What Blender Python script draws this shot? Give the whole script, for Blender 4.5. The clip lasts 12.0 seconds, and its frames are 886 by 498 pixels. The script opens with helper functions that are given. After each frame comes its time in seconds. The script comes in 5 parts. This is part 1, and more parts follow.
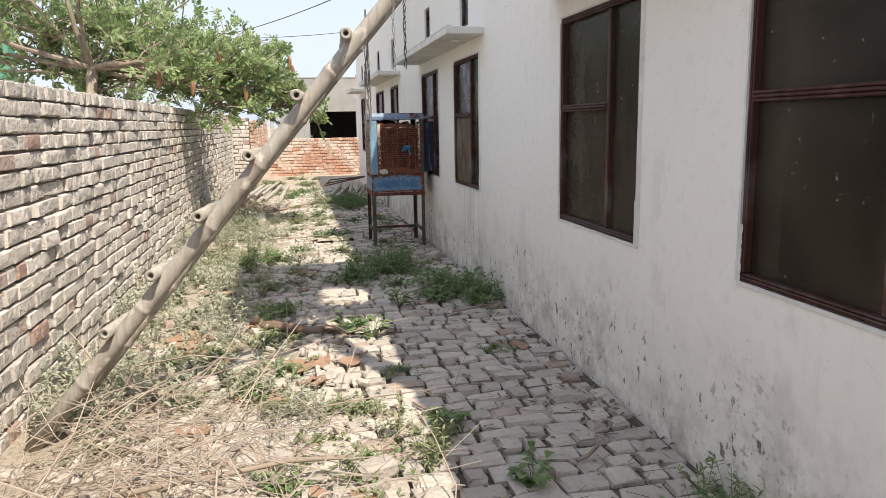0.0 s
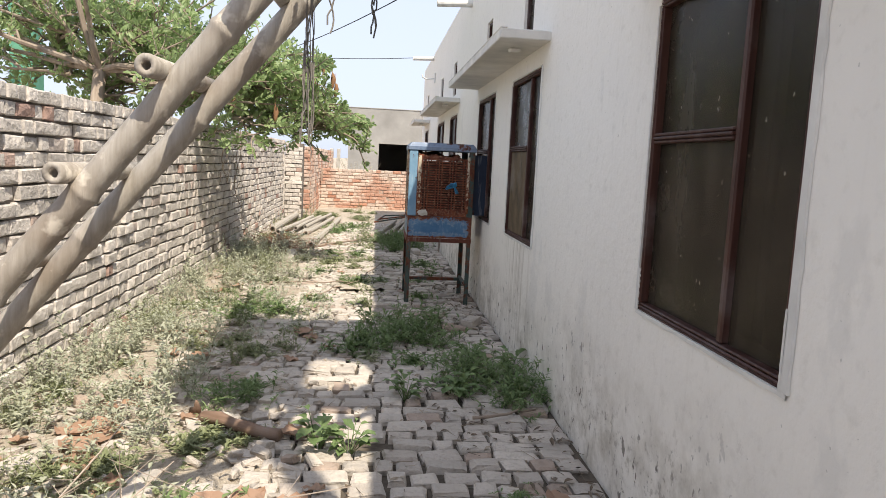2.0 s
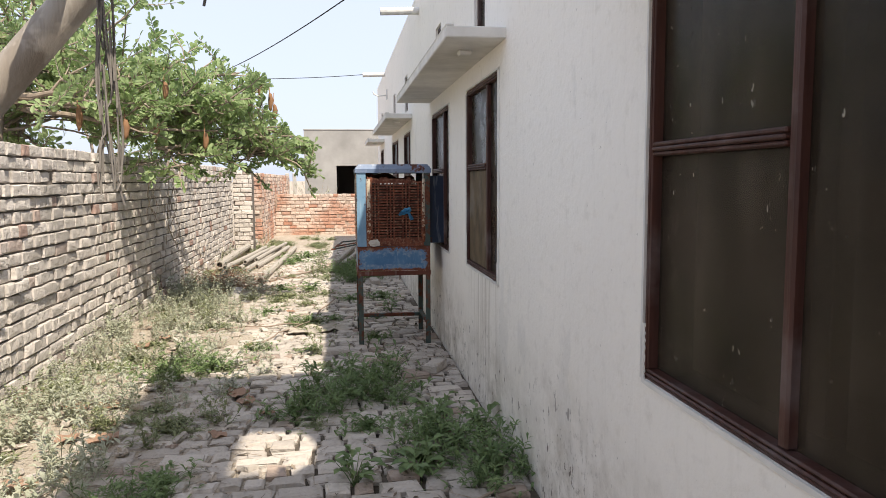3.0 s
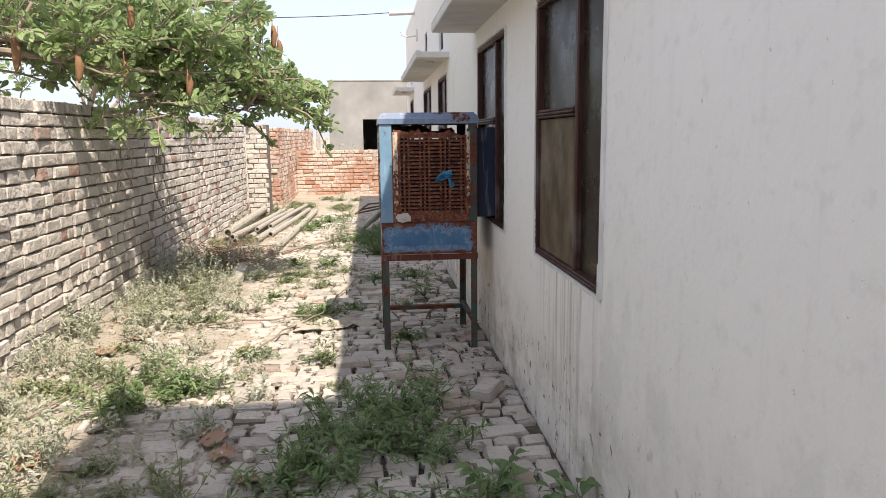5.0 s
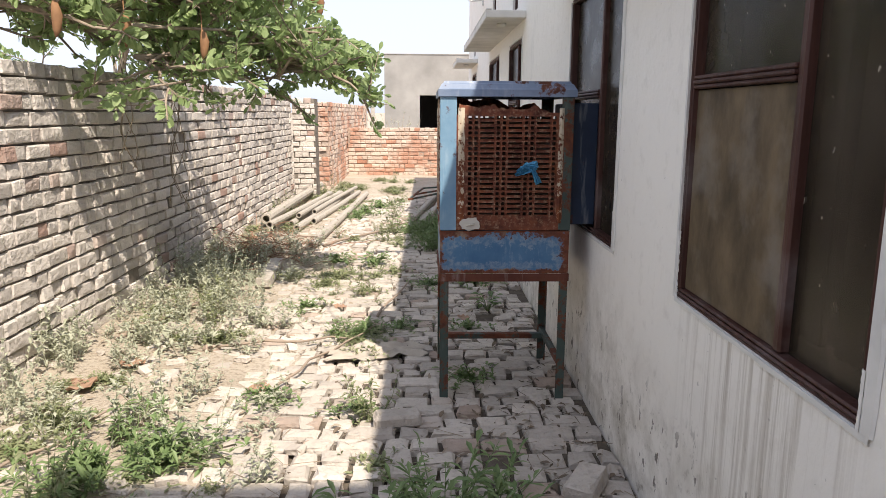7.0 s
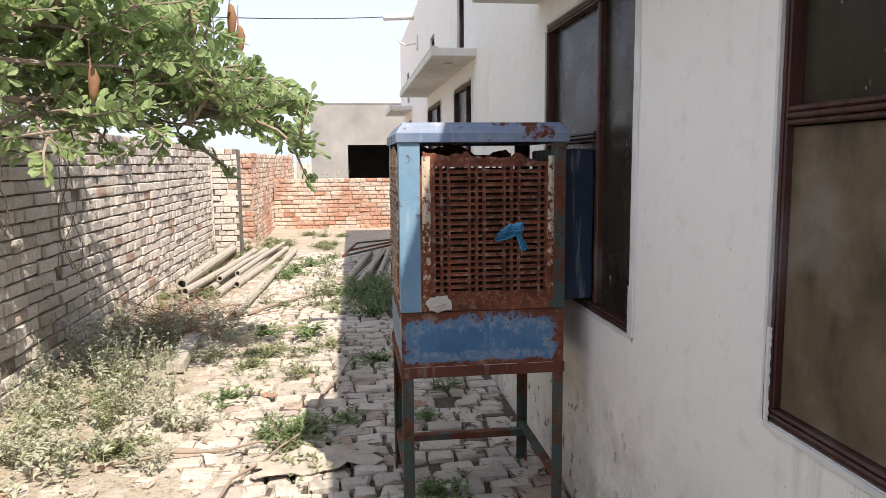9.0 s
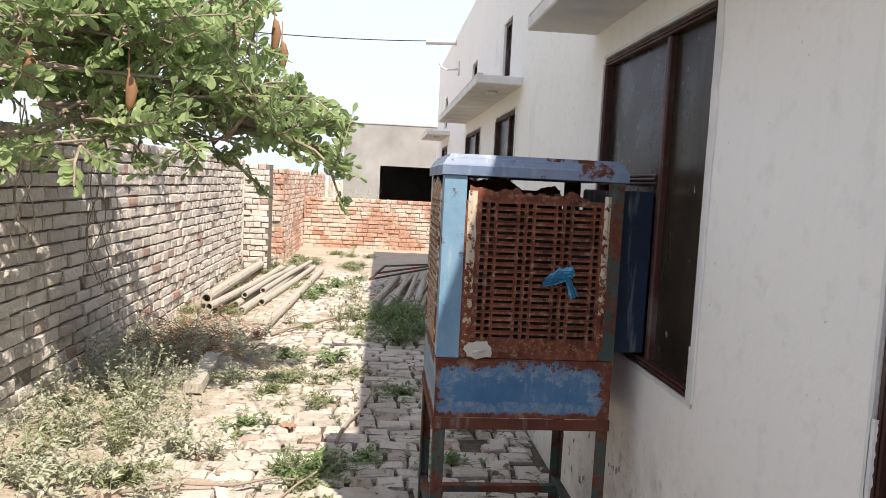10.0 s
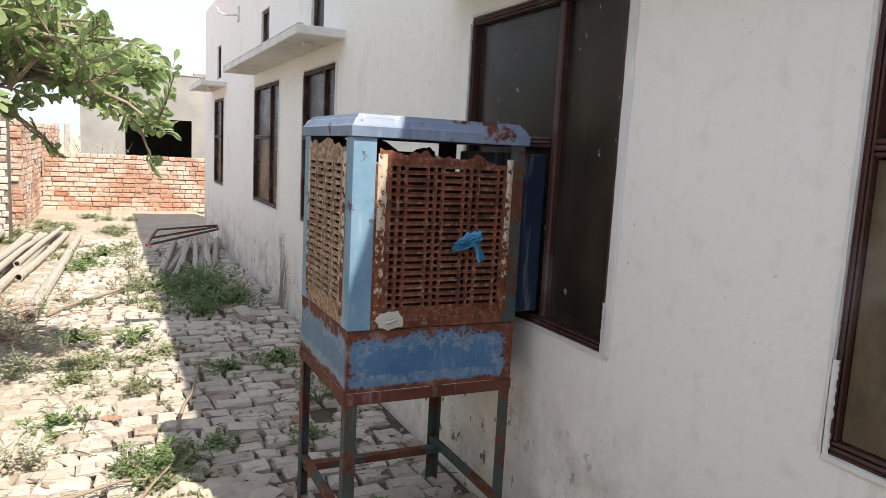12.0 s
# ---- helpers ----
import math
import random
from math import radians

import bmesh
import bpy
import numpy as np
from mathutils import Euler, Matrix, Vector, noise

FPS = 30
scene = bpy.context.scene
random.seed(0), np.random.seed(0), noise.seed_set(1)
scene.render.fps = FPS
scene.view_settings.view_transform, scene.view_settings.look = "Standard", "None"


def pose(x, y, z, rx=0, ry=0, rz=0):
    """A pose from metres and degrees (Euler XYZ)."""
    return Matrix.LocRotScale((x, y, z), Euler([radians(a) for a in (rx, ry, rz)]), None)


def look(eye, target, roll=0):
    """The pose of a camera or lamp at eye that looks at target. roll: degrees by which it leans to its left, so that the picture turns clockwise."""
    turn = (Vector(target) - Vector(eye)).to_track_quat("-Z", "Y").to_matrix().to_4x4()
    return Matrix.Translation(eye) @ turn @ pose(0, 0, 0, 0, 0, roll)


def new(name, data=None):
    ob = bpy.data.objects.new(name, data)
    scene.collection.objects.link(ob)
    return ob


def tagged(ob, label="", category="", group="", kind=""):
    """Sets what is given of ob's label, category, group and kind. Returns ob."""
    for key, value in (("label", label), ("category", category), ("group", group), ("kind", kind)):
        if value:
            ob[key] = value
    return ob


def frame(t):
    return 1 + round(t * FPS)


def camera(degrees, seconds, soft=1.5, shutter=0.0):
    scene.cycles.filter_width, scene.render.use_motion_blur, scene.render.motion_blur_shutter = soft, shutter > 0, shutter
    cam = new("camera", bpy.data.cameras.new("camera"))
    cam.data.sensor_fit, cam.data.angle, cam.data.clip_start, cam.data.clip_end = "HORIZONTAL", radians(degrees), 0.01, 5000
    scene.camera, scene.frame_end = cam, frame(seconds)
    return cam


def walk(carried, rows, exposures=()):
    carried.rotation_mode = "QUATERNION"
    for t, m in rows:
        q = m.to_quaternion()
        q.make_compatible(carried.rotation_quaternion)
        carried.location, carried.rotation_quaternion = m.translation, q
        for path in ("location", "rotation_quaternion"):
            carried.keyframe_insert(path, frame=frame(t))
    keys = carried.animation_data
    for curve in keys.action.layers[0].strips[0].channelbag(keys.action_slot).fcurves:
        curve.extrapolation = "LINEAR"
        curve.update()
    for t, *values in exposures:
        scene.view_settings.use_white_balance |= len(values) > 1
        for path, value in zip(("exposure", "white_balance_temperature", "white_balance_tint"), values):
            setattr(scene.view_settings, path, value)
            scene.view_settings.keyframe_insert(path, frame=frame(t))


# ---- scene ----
cam = camera(63.7, 12.0, 0.8)
PATH = [
    (0, (-1.614, 0.772, 1.448), (-1.222, 2.702, 1.102), -1.0),
    (0.5, (-1.445, 1.12, 1.41), (-1.085, 3.074, 1.18), 2.5),
    (0.6, (-1.394, 1.225, 1.403), (-0.989, 3.179, 1.274), 4.3),
    (1, (-1.342, 1.491, 1.41), (-0.923, 3.429, 1.147), -1.2),
    (1.5, (-1.173, 1.85, 1.389), (-0.923, 3.82, 1.152), 0.4),
    (2, (-1.071, 2.264, 1.393), (-0.875, 4.24, 1.153), 2.8),
    (2.5, (-1.006, 2.636, 1.447), (-0.608, 4.588, 1.262), 1.0),
    (3, (-0.895, 3.017, 1.44), (-0.61, 4.987, 1.248), -0.3),
    (3.5, (-0.84, 3.471, 1.399), (-0.645, 5.447, 1.154), 0.8),
    (3.7, (-0.838, 3.602, 1.403), (-0.619, 5.575, 1.159), 0.5),
    (5.3, (-0.818, 4.761, 1.438), (-0.622, 6.715, 1.061), -0.7),
    (5.5, (-0.825, 4.904, 1.425), (-0.655, 6.853, 1.008), 0.0),
    (6, (-0.799, 5.25, 1.444), (-0.795, 7.236, 1.214), -0.8),
    (6.5, (-0.805, 5.488, 1.425), (-0.829, 7.453, 1.057), -1.3),
    (6.7, (-0.823, 5.608, 1.43), (-0.78, 7.571, 1.05), -0.0),
    (8.3, (-0.805, 6.296, 1.432), (-0.748, 8.275, 1.148), 0.7),
    (8.5, (-0.846, 6.377, 1.445), (-0.748, 8.356, 1.176), -0.4),
    (9, (-0.924, 6.555, 1.435), (-0.671, 8.524, 1.192), -0.5),
    (9.5, (-0.931, 6.7, 1.452), (-0.823, 8.69, 1.289), 2.9),
    (10, (-0.966, 6.756, 1.468), (-0.783, 8.74, 1.29), 2.8),
    (10.5, (-1.065, 6.876, 1.478), (-0.538, 8.796, 1.29), -0.2),
    (11, (-1.21, 6.899, 1.465), (-0.583, 8.78, 1.206), 0.2),
    (11.5, (-1.367, 6.899, 1.454), (-0.563, 8.708, 1.169), 2.4),
    (12, (-1.452, 7.003, 1.47), (-0.603, 8.794, 1.201), 3.0),
]
walk(cam, [(t, look(eye, target, roll)) for t, eye, target, roll in PATH], [(0, 1.99, 7250, 8), (3.5, 2.00, 7250, 10), (5.5, 2.12, 7250, 11), (9, 2.15, 7250, 12), (12, 2.23, 7250, 9)])

# ---- world, sun ----
SUN_TOWARD = Vector((0.30, -0.65, 1.0)).normalized()
world = bpy.data.worlds.new("sky")
scene.world = world
world.use_nodes = True
wn = world.node_tree
sky = wn.nodes.new("ShaderNodeTexSky")
sky.sky_type = "NISHITA"
sky.sun_disc = False
sky.sun_elevation = math.asin(SUN_TOWARD.z)
sky.sun_rotation = math.atan2(SUN_TOWARD.x, SUN_TOWARD.y)
sky.air_density, sky.dust_density, sky.ozone_density = 1.0, 2.1, 1.0
# dry-season haze evens the clear sky out
haze = wn.nodes.new("ShaderNodeMix")
haze.data_type = "RGBA"
haze.inputs[0].default_value = 0.94
haze.inputs[7].default_value = (1.23, 1.43, 1.93, 1)
wn.links.new(sky.outputs[0], haze.inputs[6])
wn.links.new(haze.outputs[2], wn.nodes["Background"].inputs["Color"])
wn.nodes["Background"].inputs["Strength"].default_value = 0.15
sun_data = bpy.data.lights.new("sun", "SUN")
sun_data.energy, sun_data.angle, sun_data.color = 1.6, radians(0.53), (1.0, 0.96, 0.90)
sun = new("sun", sun_data)
sun.matrix_world = look((6, -14, 20), Vector((6, -14, 20)) - SUN_TOWARD)


# ---- building helpers ----
class Soup:
    """Vertices and faces gathered for one mesh."""

    def __init__(self):
        self.v, self.f = [], []

    def add(self, verts, faces):
        n = len(self.v)
        self.v += [tuple(p) for p in verts]
        self.f += [tuple(n + i for i in f) for f in faces]
        return self

    def box(self, lo, hi, c=0.0, m=None):
        """A box; c rounds its edges off by that much."""
        lo, hi = Vector(lo), Vector(hi)
        c = min(c, 0.45 * min(hi[i] - lo[i] for i in range(3)))
        if c <= 0:
            vs = [Vector((x, y, z)) for x in (lo.x, hi.x) for y in (lo.y, hi.y) for z in (lo.z, hi.z)]
            fs = [(0, 1, 3, 2), (4, 6, 7, 5), (0, 4, 5, 1), (2, 3, 7, 6), (0, 2, 6, 4), (1, 5, 7, 3)]
        else:
            vs, index = [], {}
            for sx in (0, 1):
                for sy in (0, 1):
                    for sz in (0, 1):
                        for k in range(3):
                            p = [(hi if s else lo)[i] + ((-c if s else c) if i != k else 0) for i, s in enumerate((sx, sy, sz))]
                            index[sx, sy, sz, k] = len(vs)
                            vs.append(Vector(p))
            g = lambda *a: index[a]
            fs = []
            for k in range(3):
                i, j = [(1, 2), (0, 2), (0, 1)][k]
                for s in (0, 1):
                    q = []
                    for a, b in ((0, 0), (1, 0), (1, 1), (0, 1)):
                        e = [0, 0, 0]
                        e[k], e[i], e[j] = s, a, b
                        q.append(g(*e, k))
                    fs.append(q if (s == 1) != (k == 1) else q[::-1])
            for k in range(3):
                i, j = [(1, 2), (0, 2), (0, 1)][k]
                for a in (0, 1):
                    for b in (0, 1):
                        e0, e1 = [0, 0, 0], [0, 0, 0]
                        e0[i] = e1[i] = a
                        e0[j] = e1[j] = b
                        e1[k] = 1
                        fs.append((g(*e0, i), g(*e1, i), g(*e1, j), g(*e0, j)))
            for sx in (0, 1):
                for sy in (0, 1):
                    for sz in (0, 1):
                        fs.append((g(sx, sy, sz, 0), g(sx, sy, sz, 1), g(sx, sy, sz, 2)))
        return self.add([m @ p for p in vs] if m else vs, fs)

    def tube(self, pts, radii, n=8, caps=True, hole=0.0):
        """A pipe along points; hole: the inner radius of an open end as a share of the outer one."""
        pts = [Vector(p) for p in pts]
        if not hasattr(radii, "__len__"):
            radii = [radii] * len(pts)
        rings, side = [], None
        for i, p in enumerate(pts):
            d = (pts[min(i + 1, len(pts) - 1)] - pts[max(i - 1, 0)]).normalized()
            side = (side or d.orthogonal()) - d * (side or d.orthogonal()).dot(d)
            side = side.normalized() if side.length > 1e-6 else d.orthogonal().normalized()
            up = d.cross(side)
            rings.append([p + (side * math.cos(a) + up * math.sin(a)) * radii[i] for a in (2 * math.pi * k / n for k in range(n))])
        vs = [p for r in rings for p in r]
        fs = [(i * n + k, i * n + (k + 1) % n, (i + 1) * n + (k + 1) % n, (i + 1) * n + k) for i in range(len(pts) - 1) for k in range(n)]
        if hole > 0:
            for end, near in ((0, 1), (len(pts) - 1, -2)):
                b = len(vs)
                inward = (pts[near] - pts[end]).normalized() * radii[end] * 2.5
                inner = [pts[end] + (p - pts[end]) * hole for p in rings[end]]
                vs += inner + [p + inward for p in inner]
                for k in range(n):
                    k2 = (k + 1) % n
                    fs += [(end * n + k, end * n + k2, b + k2, b + k), (b + k, b + k2, b + n + k2, b + n + k)]
                fs.append([b + n + k for k in range(n)])
        elif caps:
            fs += [list(range(n))[::-1], [(len(pts) - 1) * n + k for k in range(n)]]
        return self.add(vs, fs)

    def leaf(self, base, along, up, length, width, droop=0.15, blunt=False):
        """A pointed leaf, broadest past its middle, folded a little along the rib."""
        a, base = Vector(along).normalized(), Vector(base)
        s = a.cross(Vector(up))
        s = s.normalized() if s.length > 1e-4 else a.orthogonal().normalized()
        u = s.cross(a)
        tip = base + a * length - u * droop * length
        mid = base + a * length * 0.68 - u * droop * 0.25 * length
        lift = u * width * 0.18
        q = base + a * length * 0.3
        if blunt:
            # rounded at the end, narrow at the stalk
            near, wide, end = base + a * length * 0.38, base + a * length * 0.72 - u * droop * 0.4 * length, base + a * length * 0.93 - u * droop * 0.8 * length
            return self.add([base, near - s * width * 0.30 + lift, wide - s * width * 0.5 + lift, end - s * width * 0.28 + lift * 0.5, tip,
                             end + s * width * 0.28 + lift * 0.5, wide + s * width * 0.5 + lift, near + s * width * 0.30 + lift, near, wide, end],
                            [(0, 8, 1), (1, 8, 9, 2), (2, 9, 10, 3), (3, 10, 4), (4, 10, 5), (5, 10, 9, 6), (6, 9, 8, 7), (7, 8, 0)])
        return self.add([base, q - s * width * 0.33 + lift, mid - s * width * 0.5 + lift, tip, mid + s * width * 0.5 + lift, q + s * width * 0.33 + lift, mid, q],
                        [(0, 7, 1), (1, 7, 6, 2), (2, 6, 3), (3, 6, 4), (4, 6, 7, 5), (5, 7, 0)])

    def mesh(self, name, smooth=False):
        me = bpy.data.meshes.new(name)
        me.from_pydata(self.v, [], self.f)
        if smooth:
            me.polygons.foreach_set("use_smooth", [True] * len(me.polygons))
        me.update()
        return me


def part(name, soup, material, parent=None, label="", smooth=False, at=None, weld=False):
    """Links a soup as one mesh object under a thing or a part."""
    me = soup.mesh(name, smooth)
    bm = bmesh.new()
    bm.from_mesh(me)
    if weld:
        bmesh.ops.remove_doubles(bm, verts=bm.verts, dist=1e-5)
    if len(bm.faces) < 20000:
        bmesh.ops.recalc_face_normals(bm, faces=bm.faces)
    bm.to_mesh(me)
    bm.free()
    me.materials.append(material)
    ob = new(name, me)
    ob.parent = parent
    if at:
        ob.location = at
    if label:
        ob["label"] = label
    return ob


def thing(name, at, label, category, group="", kind="", turn=0.0):
    """An Empty at the base of a thing, which parents its parts."""
    ob = new(name)
    ob.empty_display_size = 0.1
    ob.matrix_basis = pose(*at, 0, 0, turn)
    return tagged(ob, label, category, group, kind)


def solid(name, soup, material, label, category, group="", kind="", smooth=False, at=None):
    """A thing that is one plain mesh."""
    return tagged(part(name, soup, material, None, "", smooth, at), label, category, group, kind)


# ---- materials ----
class Mat:
    """A node material put together step by step."""

    def __init__(self, name, rough=0.8, metal=0.0, spec=0.3):
        self.m = bpy.data.materials.new(name)
        self.m.use_nodes = True
        self.t = self.m.node_tree
        self.b = self.t.nodes["Principled BSDF"]
        self.b.inputs["Roughness"].default_value = rough
        self.b.inputs["Metallic"].default_value = metal
        self.b.inputs["Specular IOR Level"].default_value = spec
        self.pos = self.node("ShaderNodeNewGeometry").outputs["Position"]

    def node(self, kind, **kw):
        n = self.t.nodes.new(kind)
        for k, v in kw.items():
            n.inputs[k].default_value = v
        return n

    def to(self, out, socket):
        self.t.links.new(out, socket)

    def local(self):
        self.pos = self.node("ShaderNodeTexCoord").outputs["Object"]
        return self

    def scaled(self, sx, sy, sz):
        n = self.node("ShaderNodeMapping")
        n.inputs["Scale"].default_value = (sx, sy, sz)
        self.to(self.pos, n.inputs["Vector"])
        return n.outputs[0]

    def noise(self, scale, detail=4, lo=0.0, hi=1.0, rough=0.6, at=None):
        n = self.node("ShaderNodeTexNoise", Scale=scale, Detail=detail, Roughness=rough)
        self.to(at or self.pos, n.inputs["Vector"])
        return self.span(n.outputs["Fac"], lo, hi)

    def span(self, out, lo, hi, a=0.0, b=1.0):
        r = self.node("ShaderNodeMapRange")
        r.inputs["From Min"].default_value, r.inputs["From Max"].default_value = lo, hi
        r.inputs["To Min"].default_value, r.inputs["To Max"].default_value = a, b
        self.to(out, r.inputs["Value"])
        return r.outputs[0]

    def math(self, op, a, b):
        n = self.node("ShaderNodeMath")
        n.operation = op
        for i, v in enumerate((a, b)):
            if isinstance(v, (int, float)):
                n.inputs[i].default_value = v
            else:
                self.to(v, n.inputs[i])
        return n.outputs[0]

    def axis(self, i):
        n = self.node("ShaderNodeSeparateXYZ")
        self.to(self.pos, n.inputs[0])
        return n.outputs[i]

    def mix(self, fac, a, b):
        n = self.node("ShaderNodeMix")
        n.data_type = "RGBA"
        for sock, v in ((n.inputs[0], fac), (n.inputs[6], a), (n.inputs[7], b)):
            if isinstance(v, tuple):
                sock.default_value = (*v, 1)
            elif isinstance(v, (int, float)):
                sock.default_value = v
            else:
                self.to(v, sock)
        return n.outputs[2]

    def ramp(self, fac, *stops):
        n = self.node("ShaderNodeValToRGB")
        e = n.color_ramp.elements
        e[0].position, e[0].color = stops[0][0], (*stops[0][1], 1)
        e[1].position, e[1].color = stops[-1][0], (*stops[-1][1], 1)
        for p, c in stops[1:-1]:
            e.new(p).color = (*c, 1)
        self.to(fac, n.inputs[0])
        return n.outputs[0]

    def chance(self, island=False):
        if island:
            return self.node("ShaderNodeNewGeometry").outputs["Random Per Island"]
        return self.node("ShaderNodeObjectInfo").outputs["Random"]

    def colour(self, out):
        if isinstance(out, tuple):
            self.b.inputs["Base Color"].default_value = (*out, 1)
        else:
            self.to(out, self.b.inputs["Base Color"])
        return self

    def rough(self, out):
        self.to(out, self.b.inputs["Roughness"])
        return self

    def bump(self, height, strength=0.4, distance=0.01):
        n = self.node("ShaderNodeBump", Strength=strength, Distance=distance)
        self.to(height, n.inputs["Height"])
        self.to(n.outputs[0], self.b.inputs["Normal"])
        return self


def plaster_material():
    k = Mat("whitewashed_plaster", 0.85)
    base = k.mix(k.noise(0.9, 5, 0.3, 0.75), (0.85, 0.815, 0.755), (0.80, 0.765, 0.71))
    base = k.mix(k.noise(14, 5, 0.55, 0.85), base, (0.70, 0.665, 0.605))
    # rain streaks
    streak = k.math("MULTIPLY", k.noise(3.0, 4, 0.58, 0.74, at=k.scaled(1, 5, 0.25)), 0.12)
    base = k.mix(streak, base, (0.50, 0.46, 0.40))
    peel = k.math("MULTIPLY", k.noise(1.7, 7, 0.60, 0.64, 0.6, at=k.scaled(1, 1, 0.55)), 0.30)
    base = k.mix(peel, base, (0.60, 0.585, 0.555))
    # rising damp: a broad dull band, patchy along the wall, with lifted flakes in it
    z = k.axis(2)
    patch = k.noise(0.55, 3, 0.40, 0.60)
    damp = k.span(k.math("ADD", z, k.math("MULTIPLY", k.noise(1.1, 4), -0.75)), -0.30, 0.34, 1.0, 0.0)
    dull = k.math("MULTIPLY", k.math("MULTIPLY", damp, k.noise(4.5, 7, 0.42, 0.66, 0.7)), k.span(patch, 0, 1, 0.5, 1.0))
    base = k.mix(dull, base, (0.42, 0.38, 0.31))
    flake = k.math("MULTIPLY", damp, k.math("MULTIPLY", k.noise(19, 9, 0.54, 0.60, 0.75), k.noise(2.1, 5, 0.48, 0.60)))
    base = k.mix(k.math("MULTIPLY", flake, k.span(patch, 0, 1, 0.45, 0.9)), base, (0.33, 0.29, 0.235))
    # dirty runs below the third window
    y = k.axis(1)
    run = k.math("MULTIPLY", k.math("MULTIPLY", k.span(y, 6.95, 7.15), k.span(y, 7.75, 8.0, 1.0, 0.0)), k.span(k.math("ADD", z, k.noise(5, 3, 0, 0.35, at=k.scaled(1, 3, 0.01))), 0.75, 1.5))
    run = k.math("MULTIPLY", k.math("MULTIPLY", run, k.span(z, 0.83, 0.86, 1.0, 0.0)), k.noise(3.1, 6, 0.50, 0.66, 0.7, at=k.scaled(1, 7, 0.22)))
    base = k.mix(k.math("MULTIPLY", run, 0.62), base, (0.34, 0.28, 0.21))
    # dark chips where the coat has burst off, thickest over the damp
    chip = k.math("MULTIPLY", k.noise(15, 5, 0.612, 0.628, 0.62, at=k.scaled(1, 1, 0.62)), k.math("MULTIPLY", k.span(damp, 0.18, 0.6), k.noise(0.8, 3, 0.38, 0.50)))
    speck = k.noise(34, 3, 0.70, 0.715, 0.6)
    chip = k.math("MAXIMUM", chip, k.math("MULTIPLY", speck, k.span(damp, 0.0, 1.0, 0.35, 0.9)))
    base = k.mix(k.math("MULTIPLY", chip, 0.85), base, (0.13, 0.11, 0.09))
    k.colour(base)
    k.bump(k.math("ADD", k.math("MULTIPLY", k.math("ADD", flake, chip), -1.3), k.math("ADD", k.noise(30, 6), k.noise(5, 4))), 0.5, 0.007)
    return k.m


def brick_material(name, dust, red, island, share=0.12, sooty=0.35, patch=0.0):
    """Fired brick under dust and old whitewash; share: how many bricks show red."""
    k = Mat(name, 0.95, spec=0.15)
    c = k.chance(island)
    tone = k.mix(c, tuple(x * 0.80 for x in dust), tuple(min(1, x * 1.10) for x in dust))
    bare = k.mix(k.noise(11, 4, 0.35, 0.7), red, tuple(x * 0.72 for x in red))
    which = k.span(k.math("FRACT", k.math("MULTIPLY", c, 37.3), 0.0), share, share + 0.05, 1.0, 0.0)
    rub = k.math("MULTIPLY", k.noise(5, 6, 0.50, 0.66), 0.55)
    if patch:
        # whole areas where the whitewash has washed off
        which = k.math("MAXIMUM", which, k.math("MULTIPLY", k.noise(1.3, 4, 0.47, 0.60), patch))
    base = k.mix(k.math("MAXIMUM", k.math("MULTIPLY", which, 0.85), k.math("MULTIPLY", rub, share * 2.2)), tone, bare)
    base = k.mix(k.math("MULTIPLY", k.noise(1.1, 6, 0.50, 0.72), sooty), base, (0.16, 0.145, 0.13))
    base = k.mix(k.math("MULTIPLY", k.noise(38, 5, 0.52, 0.75), 0.5), base, tuple(x * 0.55 for x in dust))
    k.colour(base)
    k.bump(k.math("ADD", k.noise(28, 8), k.noise(9, 3)), 0.9, 0.02)
    return k.m


def mortar_material(name, colour):
    k = Mat(name, 1.0, spec=0.1)
    k.colour(k.mix(k.noise(18, 6, 0.3, 0.7), colour, tuple(x * 0.55 for x in colour)))
    k.bump(k.noise(60, 6), 0.8, 0.01)
    return k.m


def soil_material():
    k = Mat("dry_soil", 1.0, spec=0.1)
    base = k.mix(k.noise(2.2, 6, 0.35, 0.7), (0.47, 0.41, 0.34), (0.37, 0.315, 0.25))
    base = k.mix(k.noise(45, 6, 0.5, 0.72), base, (0.20, 0.16, 0.12))
    base = k.mix(k.noise(90, 3, 0.62, 0.7), base, (0.58, 0.51, 0.41))
    k.colour(base)
    k.bump(k.noise(55, 8), 0.9, 0.02)
    return k.m


def plant_material(name, dark, light, clear=0.35, rough=0.55):
    k = Mat(name, rough, spec=0.35)
    c = k.mix(k.chance(True), dark, light)
    c = k.mix(k.noise(1.4, 3, 0.35, 0.7), c, tuple(0.5 * (a + b) for a, b in zip(dark, light)))
    k.colour(c)
    tr = k.node("ShaderNodeBsdfTranslucent")
    k.to(c, tr.inputs["Color"])
    mx = k.node("ShaderNodeMixShader", Fac=clear)
    k.to(k.b.outputs[0], mx.inputs[1])
    k.to(tr.outputs[0], mx.inputs[2])
    k.to(mx.outputs[0], k.t.nodes["Material Output"].inputs["Surface"])
    return k.m


def wood_material(name, dark, light, rough=0.7, along=(1, 1, 0.08), scale=30):
    k = Mat(name, rough).local()
    g = k.noise(scale, 5, 0.3, 0.7, at=k.scaled(*along))
    base = k.mix(g, dark, light)
    base = k.mix(k.math("MULTIPLY", k.noise(3.5, 5, 0.52, 0.7), 0.6), base, tuple(0.6 * x + 0.12 for x in light))
    k.colour(base)
    k.bump(g, 0.4, 0.004)
    return k.m


